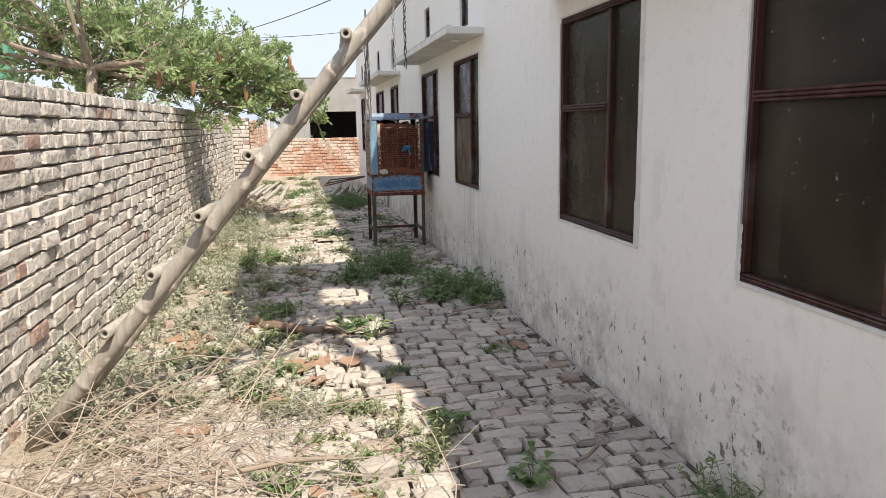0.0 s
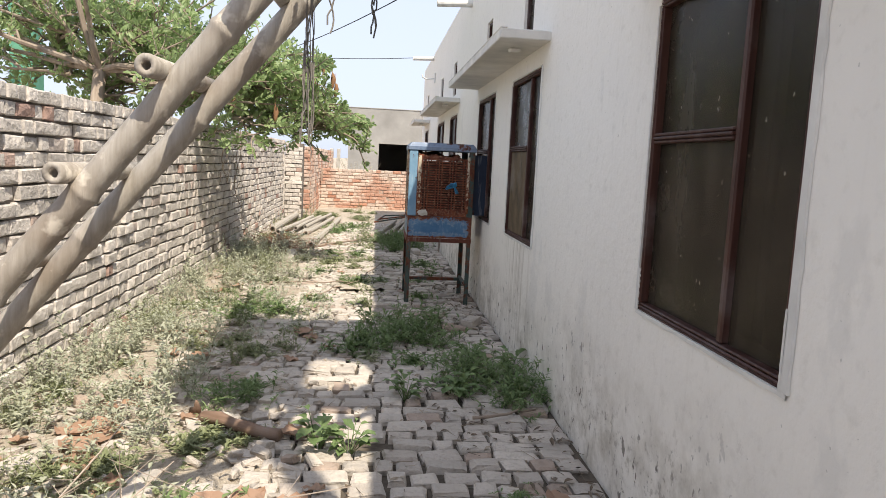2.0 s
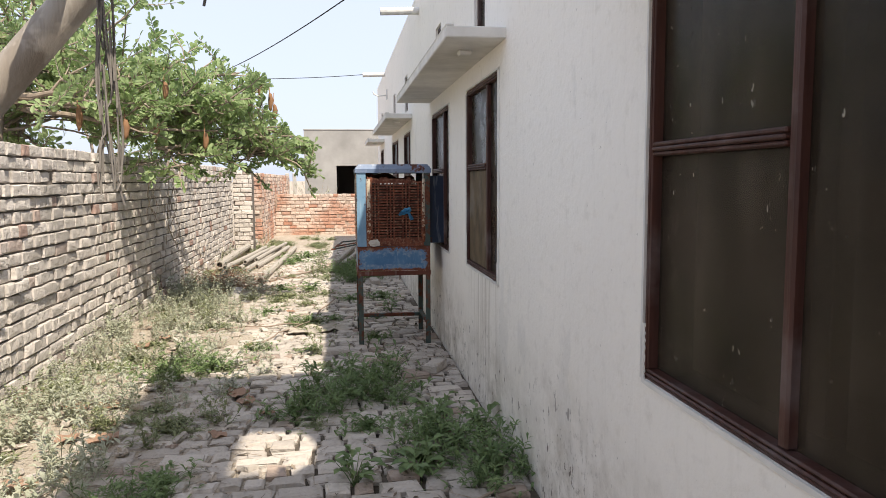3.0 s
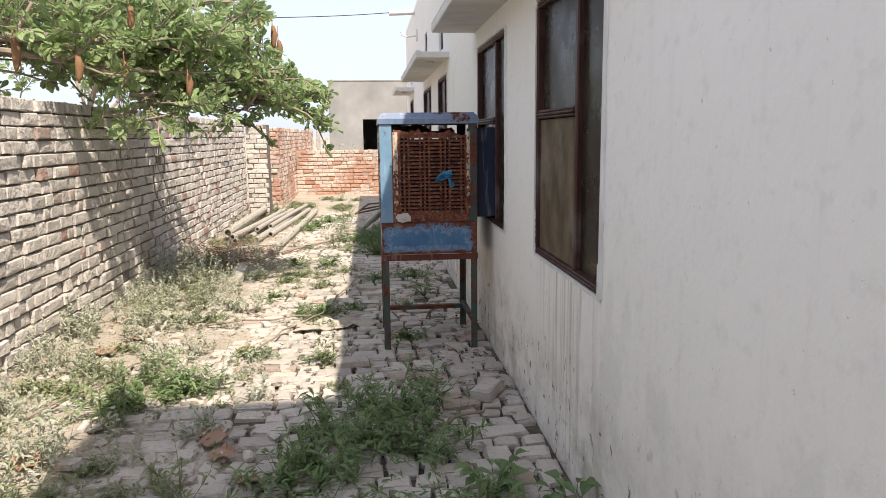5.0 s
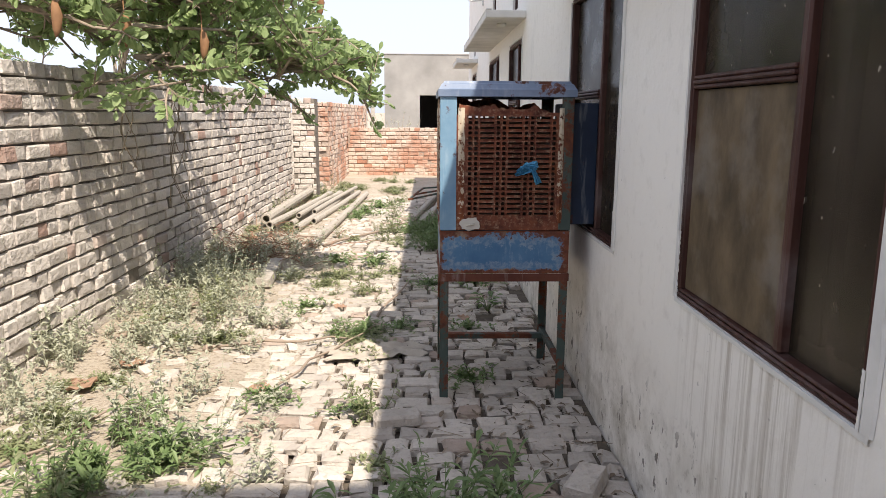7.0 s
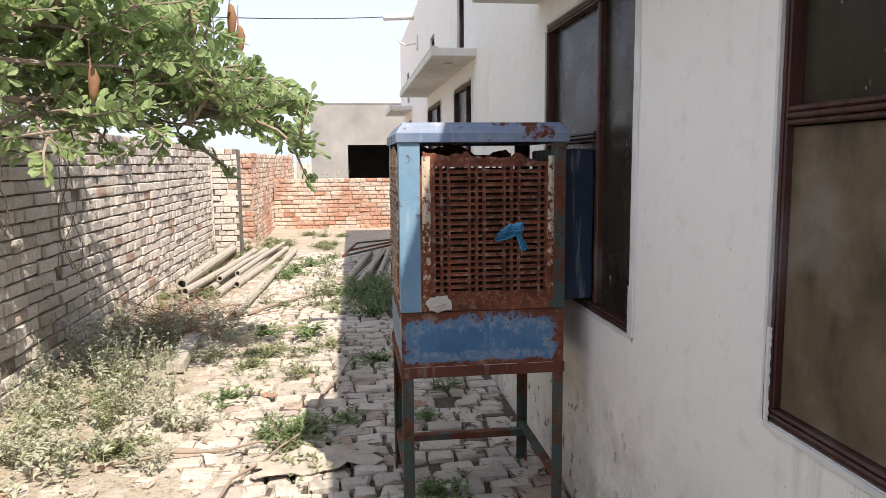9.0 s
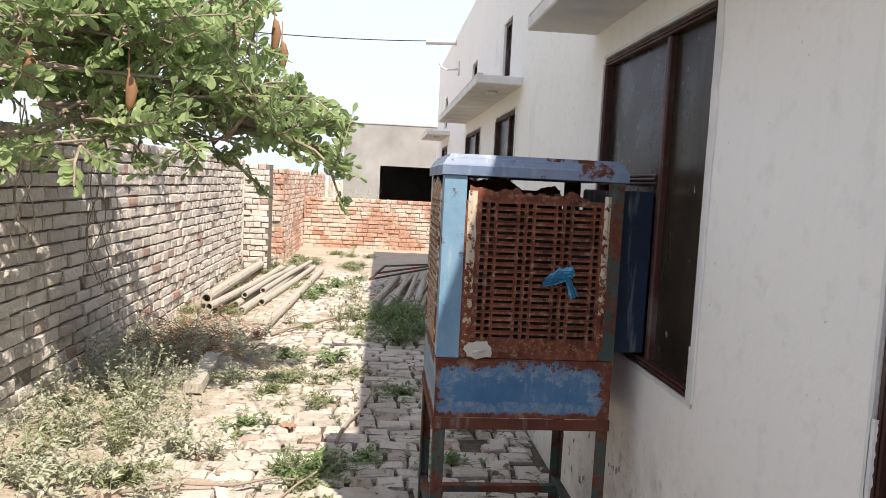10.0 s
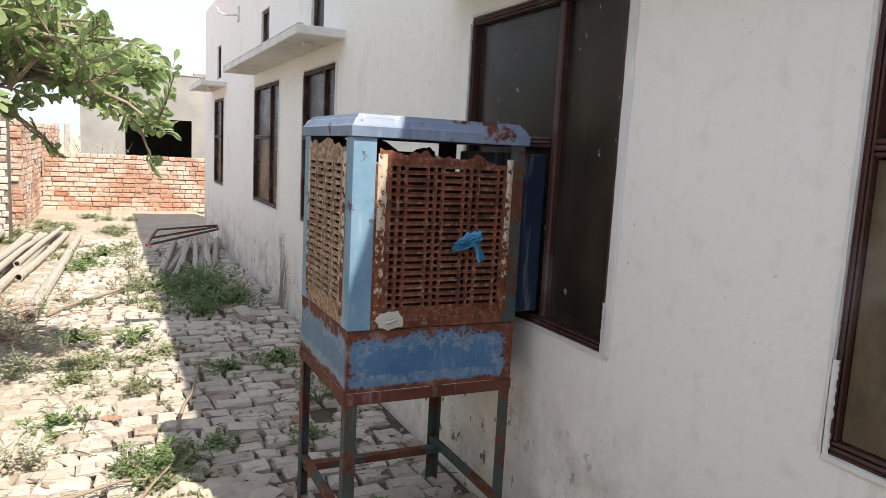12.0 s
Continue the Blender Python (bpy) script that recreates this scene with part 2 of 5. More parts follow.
def bamboo_material():
    k = Mat("weathered_bamboo", 0.75).local()
    g = k.noise(40, 5, 0.3, 0.7, at=k.scaled(1, 1, 0.05))
    base = k.mix(g, (0.27, 0.24, 0.205), (0.42, 0.385, 0.345))
    base = k.mix(k.math("MULTIPLY", k.noise(2.3, 6, 0.5, 0.68), 0.7), base, (0.22, 0.17, 0.13))
    base = k.mix(k.math("MULTIPLY", k.noise(9, 4, 0.60, 0.68), 0.7), base, (0.66, 0.60, 0.52))
    k.colour(base)
    k.bump(g, 0.5, 0.004)
    return k.m


def metal_paint(name, paint, pale, rust_share, rough=0.5, runs=0.7):
    """Sheet metal with old paint that has faded, run and rusted through."""
    k = Mat(name, rough, spec=0.4).local()
    base = k.mix(k.noise(4, 5, 0.35, 0.7), paint, pale)
    drip = k.noise(9, 5, 0.55, 0.72, at=k.scaled(2.2, 2.2, 0.25))
    base = k.mix(k.math("MULTIPLY", drip, runs), base, tuple(0.5 * x + 0.32 for x in pale))
    rust = k.mix(k.noise(22, 6, 0.35, 0.7), (0.20, 0.062, 0.028), (0.075, 0.028, 0.018))
    where = k.noise(5.5, 8, 0.68 - rust_share, 0.72 - rust_share, 0.72)
    k.colour(k.mix(where, base, rust))
    k.rough(k.span(where, 0, 1, rough, 0.9))
    k.bump(k.math("ADD", where, k.noise(60, 4)), 0.35, 0.003)
    return k.m


def tank_paint():
    """Blue paint worn pale and then rusted away towards the panel's edges."""
    k = Mat("blue_paint_rusted_at_edges", 0.5, spec=0.4).local()
    n = k.noise(13, 10, 0.0, 1.0, 0.80)
    z, x, y = k.axis(2), k.axis(0), k.axis(1)

    def edges(inset):
        top = k.span(k.math("ADD", z, k.math("MULTIPLY", n, 0.26)), 0.308 - inset, 0.320 - inset)
        foot = k.span(k.math("SUBTRACT", z, k.math("MULTIPLY", n, 0.10)), -0.034 + inset, -0.026 + inset, 1.0, 0.0)
        right = k.span(k.math("ADD", x, k.math("MULTIPLY", n, 0.24)), 0.385 - inset, 0.40 - inset)
        left = k.span(k.math("SUBTRACT", x, k.math("MULTIPLY", n, 0.22)), -0.415 + inset, -0.40 + inset, 1.0, 0.0)
        left = k.math("MULTIPLY", left, k.span(y, -0.30, -0.27, 1.0, 0.0))
        return k.math("MAXIMUM", k.math("MAXIMUM", top, foot), k.math("MAXIMUM", left, right))

    base = k.mix(k.noise(5, 5, 0.35, 0.7), (0.040, 0.125, 0.245), (0.075, 0.185, 0.32))
    drip = k.math("MULTIPLY", k.noise(34, 7, 0.54, 0.66, 0.75, at=k.scaled(1.3, 1.3, 0.45)), k.noise(4, 4, 0.40, 0.62))
    base = k.mix(k.math("MULTIPLY", drip, 0.45), base, (0.33, 0.40, 0.46))
    pale = k.math("MULTIPLY", edges(0.035), k.noise(26, 8, 0.40, 0.60, 0.75))
    base = k.mix(k.math("MULTIPLY", pale, 0.5), base, (0.33, 0.37, 0.40))
    where = edges(0.0)
    rust = k.mix(k.noise(26, 6, 0.35, 0.7), (0.20, 0.060, 0.030), (0.075, 0.028, 0.018))
    rust = k.mix(k.noise(11, 5, 0.58, 0.72), rust, (0.30, 0.22, 0.16))
    k.colour(k.mix(where, base, rust))
    k.rough(k.span(where, 0, 1, 0.45, 0.9))
    k.bump(k.math("ADD", where, k.noise(60, 4)), 0.4, 0.003)
    return k.m


def rust_panel(name, dark, red, tan, share):
    """Bare rusted sheet: dark and red rust, with tan flecks on share of it: old paint on the cream side, rim highlights
    put into the colour on the front.
    """
    k = Mat(name, 0.85, spec=0.25).local()
    base = k.mix(k.noise(12, 7, 0.38, 0.64, 0.7), dark, red)
    base = k.mix(k.math("MULTIPLY", k.noise(5, 5, 0.56, 0.68), 0.7), base, (0.26, 0.085, 0.034))
    base = k.mix(k.math("MULTIPLY", k.noise(42, 5, 0.70 - share, 0.85 - share, 0.7), 0.75), base, tan)
    k.colour(base)
    k.bump(k.noise(50, 6), 0.5, 0.003)
    return k.m


def flaking_paint():
    """Cream paint lifting off a rusted strip in ragged flakes, more of it gone towards the foot."""
    k = Mat("flaking_cream_paint", 0.85).local()
    cream = k.mix(k.noise(20, 5, 0.4, 0.7), (0.60, 0.52, 0.41), (0.46, 0.36, 0.25))
    rust = k.mix(k.noise(24, 6, 0.4, 0.65), (0.24, 0.075, 0.030), (0.10, 0.030, 0.018))
    gone = k.span(k.math("ADD", k.noise(24, 9, 0, 1, 0.75), k.span(k.axis(2), 0.28, 0.75, 0.12, -0.05)), 0.52, 0.55)
    k.colour(k.mix(gone, cream, rust))
    k.bump(gone, 0.6, -0.003)
    return k.m


def glass_material():
    """Dusty fly screen behind old glass: mostly opaque, some gloss, paint specks and paler upright patches."""
    k = Mat("dusty_dark_screen", 0.28, spec=0.16)
    base = k.mix(k.noise(2.2, 6, 0.40, 0.72), (0.024, 0.018, 0.012), (0.060, 0.045, 0.032))
    base = k.mix(k.math("MULTIPLY", k.noise(3.0, 5, 0.50, 0.72, at=k.scaled(1, 2.2, 0.35)), 0.5), base, (0.095, 0.075, 0.055))
    base = k.mix(k.math("MULTIPLY", k.noise(38, 2, 0.725, 0.74, at=k.scaled(1, 1, 0.6)), 0.8), base, (0.42, 0.38, 0.32))
    k.colour(base)
    clear = k.node("ShaderNodeBsdfTransparent")
    mx = k.node("ShaderNodeMixShader", Fac=0.25)
    k.to(k.b.outputs[0], mx.inputs[1])
    k.to(clear.outputs[0], mx.inputs[2])
    k.to(mx.outputs[0], k.t.nodes["Material Output"].inputs["Surface"])
    k.rough(k.span(k.noise(3.0, 5, 0.3, 0.7), 0, 1, 0.14, 0.42))
    return k.m


def plain(name, colour, rough=0.7, spec=0.3, vary=0.25, scale=12):
    k = Mat(name, rough, spec=spec)
    k.colour(k.mix(k.noise(scale, 5, 0.3, 0.7), colour, tuple(x * (1 - vary) for x in colour)))
    k.bump(k.noise(scale * 4, 4), 0.25, 0.003)
    return k.m


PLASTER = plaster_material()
DUSTY = (0.63, 0.575, 0.525)
WALL_BRICK = brick_material("dusty_wall_brick", DUSTY, (0.42, 0.26, 0.21), False, 0.02)
WALL_BRICKS = brick_material("dusty_wall_bricks", DUSTY, (0.42, 0.26, 0.21), True, 0.02)
RED_BRICK = brick_material("red_wall_brick", (0.62, 0.50, 0.42), (0.50, 0.23, 0.145), False, 0.06, 0.08, 0.9)
RED_BRICKS = brick_material("red_wall_bricks", (0.62, 0.50, 0.42), (0.50, 0.23, 0.145), True, 0.06, 0.08, 0.9)
PAVING_BRICK = brick_material("worn_paving_brick", (0.53, 0.475, 0.42), (0.42, 0.32, 0.26), False, 0.05, 0.25)
PAVING_BRICKS = brick_material("worn_paving_bricks", (0.53, 0.475, 0.42), (0.42, 0.32, 0.26), True, 0.05, 0.25)
MORTAR = mortar_material("raked_mortar", (0.25, 0.22, 0.19))
PALE_MORTAR = mortar_material("pale_lime_mortar", (0.48, 0.37, 0.30))
SOIL = soil_material()
JOINT_SAND = mortar_material("dark_joint_sand", (0.15, 0.125, 0.10))
FRAME_WOOD = wood_material("red_brown_varnished_wood", (0.036, 0.014, 0.011), (0.085, 0.034, 0.025), 0.5)
SHUTTER_WOOD = wood_material("stained_plywood", (0.060, 0.043, 0.025), (0.165, 0.118, 0.070), 0.7, (1, 1, 0.6), 9)
GLASS = glass_material()
BAMBOO = bamboo_material()
GREY_POLE = wood_material("sun_bleached_pole", (0.28, 0.25, 0.215), (0.47, 0.43, 0.375), 0.85)
LOG_WOOD = wood_material("splintered_red_brown_wood", (0.12, 0.07, 0.05), (0.27, 0.18, 0.13), 0.9, (0.08, 1, 1), 24)
DARK_LITTER = plant_material("dark_brown_leaf_litter", (0.07, 0.05, 0.035), (0.20, 0.15, 0.105), 0.1)
BARK = wood_material("tree_bark", (0.20, 0.155, 0.12), (0.38, 0.31, 0.25), 0.9, scale=18)
LEAF = plant_material("tree_leaf", (0.17, 0.265, 0.095), (0.47, 0.57, 0.29), 0.5, 0.45)
WEED = plant_material("green_weed", (0.10, 0.165, 0.06), (0.26, 0.345, 0.155))
WEED_DUSTY = plant_material("dusty_green_weed", (0.18, 0.21, 0.105), (0.35, 0.375, 0.21), 0.35)
PALE_WEED = plant_material("dusty_pale_weed", (0.34, 0.365, 0.26), (0.57, 0.575, 0.46), 0.35)
STRAW = plant_material("dry_straw", (0.24, 0.185, 0.135), (0.44, 0.37, 0.285), 0.15)
BRUSHWOOD = plant_material("dry_thorn_twigs", (0.27, 0.205, 0.16), (0.50, 0.43, 0.365), 0.0, 0.9)
TWIG = plain("dry_twig", (0.33, 0.26, 0.205), 0.9)
RED_TWIG = plain("reddish_dead_brush", (0.33, 0.19, 0.13), 0.9)
DEAD_LEAF = plant_material("dead_leaf", (0.25, 0.12, 0.075), (0.50, 0.35, 0.25), 0.2)
POD = plain("brown_seed_pod", (0.30, 0.16, 0.085), 0.8)
TANK_BLUE = tank_paint()
POST_BLUE = metal_paint("pale_blue_paint", (0.115, 0.24, 0.36), (0.24, 0.37, 0.475), 0.11)
POST_DARK = metal_paint("dark_green_paint", (0.035, 0.06, 0.052), (0.07, 0.090, 0.078), 0.19, 0.6, 0.2)
CAP_BLUE = metal_paint("grey_blue_lid_paint", (0.115, 0.17, 0.27), (0.23, 0.28, 0.37), 0.115)
RUST = metal_paint("rusted_sheet", (0.09, 0.024, 0.015), (0.155, 0.052, 0.031), 0.15, 0.85, 0.45)
# its tan flecks paint in the highlights of the hole rims
RUST_PANEL = rust_panel("rusted_perforated_sheet", (0.085, 0.028, 0.018), (0.21, 0.068, 0.038), (0.34, 0.21, 0.14), 0.19)
SIDE_RUST = rust_panel("cream_paint_gone_rusty", (0.20, 0.095, 0.055), (0.32, 0.20, 0.13), (0.56, 0.47, 0.36), 0.24)
DUCT_BLUE = metal_paint("navy_blue_sheet", (0.009, 0.020, 0.046), (0.017, 0.033, 0.068), 0.05)
PAD = wood_material("fibre_cooling_pad", (0.018, 0.012, 0.009), (0.07, 0.045, 0.03), 1.0, (0.15, 1, 1), 60)
WHITE_PLASTIC = plain("white_plastic_pipe", (0.72, 0.71, 0.69), 0.4)
BLUE_RAG = plain("light_blue_plastic", (0.08, 0.33, 0.54), 0.35)
RAG = plain("dusty_white_cloth", (0.50, 0.44, 0.37), 0.95, vary=0.4, scale=9)
WHITE_BLOT = plain("chalky_white_paint", (0.60, 0.56, 0.50), 0.9)
CONCRETE = plain("weathered_concrete", (0.50, 0.48, 0.44), 0.9, vary=0.35, scale=4)
FAR_PLASTER = plain("bare_cement_plaster", (0.34, 0.33, 0.315), 0.95, vary=0.3, scale=1.2)
# the darkness of the closed rooms is put into this colour
DARK_ROOM = plain("darkened_room_colour", (0.20, 0.18, 0.16), 0.9)
GREEN_PAINT = plain("pale_green_painted_steel", (0.13, 0.36, 0.25), 0.6)
BLACK_WIRE = plain("black_cable", (0.03, 0.03, 0.03), 0.6)
ROPE = plain("grey_frayed_rope", (0.22, 0.20, 0.18), 0.95)


# ---- the long white building ----
ROOF = 3.5
WALL_T = 0.23
END_Y = 19.4
START_Y = -6.0
SILL, HEAD = 0.845, 2.055
WINDOWS = [(2.04, 3.13), (3.94, 5.01), (6.975, 8.015), (8.785, 9.885), (11.93, 12.88), (13.76, 15.03), (17.28, 18.25)]
CANOPIES = [(1.83, 5.12), (6.81, 10.05), (11.77, 15.1), (17.1, 18.6)]
VENTS = [(2.4, 2.75), (4.35, 4.66), (7.38, 7.72), (9.27, 9.6), (12.32, 12.69), (14.32, 14.72), (17.62, 18.0)]


def wall_with_openings(soup, openings, y0, y1, z0, z1, x0, x1):
    """A wall along y, cut into blocks round its openings (ya, yb, za, zb)."""
    ys = sorted({y0, y1, *[o[0] for o in openings], *[o[1] for o in openings]})
    zs = sorted({z0, z1, *[o[2] for o in openings], *[o[3] for o in openings]})
    inside = lambda y, z: any(a < y < b and c < z < d for a, b, c, d in openings)
    n = len(zs)
    vs = [(x, y, z) for x in (x0, x1) for y in ys for z in zs]
    half = len(ys) * n
    fs = []
    full = lambda i, j: 0 <= i < len(ys) - 1 and 0 <= j < n - 1 and not inside((ys[i] + ys[i + 1]) / 2, (zs[j] + zs[j + 1]) / 2)
    for i in range(len(ys) - 1):
        for j in range(n - 1):
            if not full(i, j):
                continue
            a, b, c, d = i * n + j, (i + 1) * n + j, (i + 1) * n + j + 1, i * n + j + 1
            fs += [(a, d, c, b), (half + a, half + b, half + c, half + d)]
            for (p, q), (di, dj) in (((a, b), (0, -1)), ((b, c), (1, 0)), ((c, d), (0, 1)), ((d, a), (-1, 0))):
                if not full(i + di, j + dj):
                    fs.append((p, q, half + q, half + p))
    soup.add(vs, fs)


openings = [(a, b, SILL, HEAD) for a, b in WINDOWS] + [(a, b, 2.34, 2.80) for a, b in VENTS]
s = Soup()
wall_with_openings(s, openings, START_Y, END_Y, -0.05, ROOF, 0.0, WALL_T)
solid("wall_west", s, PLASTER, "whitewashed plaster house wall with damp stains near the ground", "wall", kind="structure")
# wall_inner is unseen, added in the darkened colour to close the rooms
for name, lo, hi in (("wall_north", (WALL_T, END_Y - 0.23, -0.05), (6.0, END_Y, ROOF)), ("wall_south", (WALL_T, START_Y, -0.05), (6.0, START_Y + 0.23, ROOF)),
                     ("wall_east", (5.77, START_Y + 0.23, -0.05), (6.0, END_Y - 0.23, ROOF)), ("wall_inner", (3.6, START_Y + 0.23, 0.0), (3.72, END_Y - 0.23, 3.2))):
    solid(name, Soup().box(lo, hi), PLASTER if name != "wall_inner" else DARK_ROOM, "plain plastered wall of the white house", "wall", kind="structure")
# unseen partitions and floor, added to keep the rooms behind the panes dark
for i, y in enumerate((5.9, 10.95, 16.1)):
    solid("wall_cross_%d" % (i + 1), Soup().box((WALL_T, y, 0.0), (3.6, y + 0.12, 3.2)), DARK_ROOM, "unseen added partition wall that keeps the rooms behind the panes dark", "wall", kind="structure")
solid("floor", Soup().box((WALL_T, START_Y + 0.23, -0.04), (5.77, END_Y - 0.23, 0.0)), DARK_ROOM, "unseen added floor in a darkened colour inside the house", "floor", kind="structure")
solid("ceiling", Soup().box((WALL_T, START_Y + 0.23, 3.2), (5.77, END_Y - 0.23, 3.42)), CONCRETE, "flat concrete roof slab of the house", "ceiling", kind="structure")

# unseen open-sided block on the roof, added to cast the notched shade on the paving
shade_caster = thing("unseen_shade_caster", (0, 0, 3.42), "unseen concrete slab and walls added on the roof to shade the paving", "roof cabin")
CASTER_Z = 6.35
cs = Soup().box((-0.28, 2.0, CASTER_Z - 3.42), (0.45, 4.12, CASTER_Z - 3.27), 0.01)
cs.box((0.45, 2.0, CASTER_Z - 3.42), (2.6, 2.28, CASTER_Z - 3.27), 0.01)
cs.box((0.45, 2.95, CASTER_Z - 3.42), (2.6, 4.12, CASTER_Z - 3.27), 0.01)
part("shade_slab", cs, CONCRETE, shade_caster)
part("side_wall", Soup().box((0.35, 3.85, 0), (2.5, 4.08, CASTER_Z - 3.42), 0.01), CONCRETE, shade_caster)
part("rear_wall", Soup().box((2.3, 2.15, 0), (2.5, 3.85, CASTER_Z - 3.42), 0.01), CONCRETE, shade_caster)
part("corner_post", Soup().box((0.05, 2.05, 0), (0.18, 2.18, CASTER_Z - 3.42), 0.01), CONCRETE, shade_caster)


def canopy(i, y0, y1):
    m = Soup()
    m.box((-0.325, y0, 2.19), (0.004, y1, 2.25), 0.006)
    m.box((-0.325, y0 + 0.001, 2.25), (-0.28, y1 - 0.001, 2.262), 0.004)
    m.box((-0.20, y0 + 0.35, 2.16), (-0.12, y0 + 0.41, 2.192), 0.01)
    return solid("trim_canopy_%d" % i, m, CONCRETE_WHITE, "thin whitewashed concrete sunshade slab over a pair of windows", "sunshade", "window sunshades", "structure")


CONCRETE_WHITE = plain("whitewashed_concrete", (0.74, 0.72, 0.68), 0.9, vary=0.22, scale=5)
for i, c in enumerate(CANOPIES):
    canopy(i + 1, *c)


def ribbed(m, a, b, wide, axis, x):
    """A length of ribbed timber moulding: three rounded ridges on a backing strip; runs along y or z."""
    for k, (lo, hi, d) in enumerate(((0.0, 0.30, 0.010), (0.34, 0.64, 0.014), (0.68, 1.0, 0.010))):
        if axis == "y":
            m.box((x - d, a[0], a[1] + wide * lo), (x + 0.03, b, a[1] + wide * hi), 0.004)
        else:
            m.box((x - d, a[0] + wide * lo, a[1]), (x + 0.03, a[0] + wide * hi, b), 0.004)


def window(i, y0, y1, board=False):
    w = y1 - y0
    h = HEAD - SILL
    win = thing("window_%d" % i, (0.0, y0, SILL), "red-brown wooden window with dark dusty panes and ribbed frame" if not board else
                "red-brown wooden window with one plywood-backed pane", "window", "house windows", "structure")
    fw, st, lipw = 0.032, 0.024, 0.030
    x = 0.012
    bottom, top, near, far = Soup(), Soup(), Soup(), Soup()
    ribbed(bottom, (0.0, 0.0), w, fw, "y", x)
    ribbed(top, (0.0, h - fw), w, fw, "y", x)
    ribbed(near, (lipw, fw), h - fw, st, "z", x)
    ribbed(far, (w - st, fw), h - fw, st, "z", x)
    part("bottom_rail", bottom, FRAME_WOOD, win)
    part("head_rail", top, FRAME_WOOD, win)
    part("stile", near, FRAME_WOOD, win)
    part("stile", far, FRAME_WOOD, win)
    mid = w * 0.378
    part("mullion", Soup().box((x - 0.004, mid - 0.016, fw), (x + 0.045, mid + 0.016, h - fw), 0.006), FRAME_WOOD, win)
    tr = Soup()
    ribbed(tr, (mid + 0.016, h * 0.546), w - st, 0.040, "y", x)
    part("transom", tr, FRAME_WOOD, win)
    for a, b, c, d in ((lipw + st, mid - 0.016, fw, h - fw), (mid + 0.016, w - st, fw, h * 0.546), (mid + 0.016, w - st, h * 0.546 + 0.04, h - fw)):
        pane = part("pane", Soup().box((x + 0.022, a, c), (x + 0.027, b, d)), GLASS, win, "dusty dark glass pane")
        pane.visible_shadow = False
    # a ledge and closed curtain-like shutter boards behind the glass
    part("shutter", Soup().box((x + 0.12, 0.045, fw), (x + 0.14, mid - 0.03, h - fw), 0.004), SHUTTER_DARK, win, "dark wooden shutter leaf behind the glass")
    part("shutter", Soup().box((x + 0.12, mid + 0.03, fw), (x + 0.14, w - 0.045, h - fw), 0.004), SHUTTER_DARK, win, "dark wooden shutter leaf behind the glass")
    if board:
        part("board", Soup().box((x + 0.006, mid + 0.018, fw + 0.002), (x + 0.018, w - st - 0.002, h * 0.543), 0.002), SHUTTER_WOOD, win, "stained yellowish plywood board")
    # chipped plaster lip round the frame
    lip = Soup()
    rnd = random.Random(i)

    def strip(p, q, out, wide):
        """A ragged-edged plaster strip from p to q (y, z), reaching wide metres along out."""
        n = 22
        vs, fs = [], []
        for k in range(n + 1):
            y, z = p[0] + (q[0] - p[0]) * k / n, p[1] + (q[1] - p[1]) * k / n
            r0 = rnd.uniform(-0.001, 0.001)
            r1 = wide * rnd.uniform(0.85, 1.1)
            for d, x in ((r0, 0.003), (r0, -0.006), (r1 * 0.85, -0.006), (r1, -0.001)):
                vs.append((x, y + out[0] * d, z + out[1] * d))
            if k:
                fs += [(4 * k - 4 + j, 4 * k - 3 + j, 4 * k + 1 + j, 4 * k + j) for j in range(3)]
        lip.add(vs, fs)

    strip((0.0, 0.0), (w, 0.0), (0, -1), 0.016)
    strip((lipw, 0.0), (lipw, h), (-1, 0), lipw + 0.008)
    strip((w, 0.0), (w, h * 0.98), (1, 0), 0.014)
    strip((0.0, h), (w, h), (0, 1), 0.014)
    # where the timber's face is gone the edging reaches over it
    strip((lipw - 0.002, 0.0), (lipw - 0.002, h * (0.10 + 0.04 * (i % 3))), (1, 0), 0.015)
    strip((w + 0.002, 0.0), (w + 0.002, h * (0.14 + 0.04 * (i % 2))), (-1, 0), 0.016)
    part("plaster_lip", lip, CONCRETE_WHITE, win, "chipped white plaster edging")
    return win


SHUTTER_DARK = wood_material("dark_shutter_wood", (0.035, 0.027, 0.020), (0.075, 0.058, 0.042), 0.8, scale=10)
for i, (a, b) in enumerate(WINDOWS):
    window(i + 1, a, b, i == 2)

for i, (a, b) in enumerate(VENTS):
    v = thing("window_vent_%d" % (i + 1), (0.0, a, 2.34), "narrow dark ventilator slot above a sunshade", "ventilator", "house ventilators", "structure")
    fr = Soup()
    for lo, hi in (((0.02, 0, 0), (0.06, 0.03, 0.46)), ((0.02, b - a - 0.03, 0), (0.06, b - a, 0.46)), ((0.02, 0.03, 0), (0.06, b - a - 0.03, 0.03)), ((0.02, 0.03, 0.43), (0.06, b - a - 0.03, 0.46))):
        fr.box(lo, hi, 0.003)
    part("frame", fr, FRAME_WOOD, v)
    part("pane", Soup().box((0.04, 0.03, 0.03), (0.046, b - a - 0.03, 0.43)), GLASS, v).visible_shadow = False

# drain spouts
for y, z in ((10.95, 3.27), (16.7, 3.42)):
    solid("drain_spout", Soup().tube([(-0.42, y, z - 0.01), (0.05, y, z + 0.01)], 0.042, 14, hole=0.86), WHITE_PLASTIC,
          "short white plastic rain spout through the house wall", "pipe", "roof spouts", smooth=False)
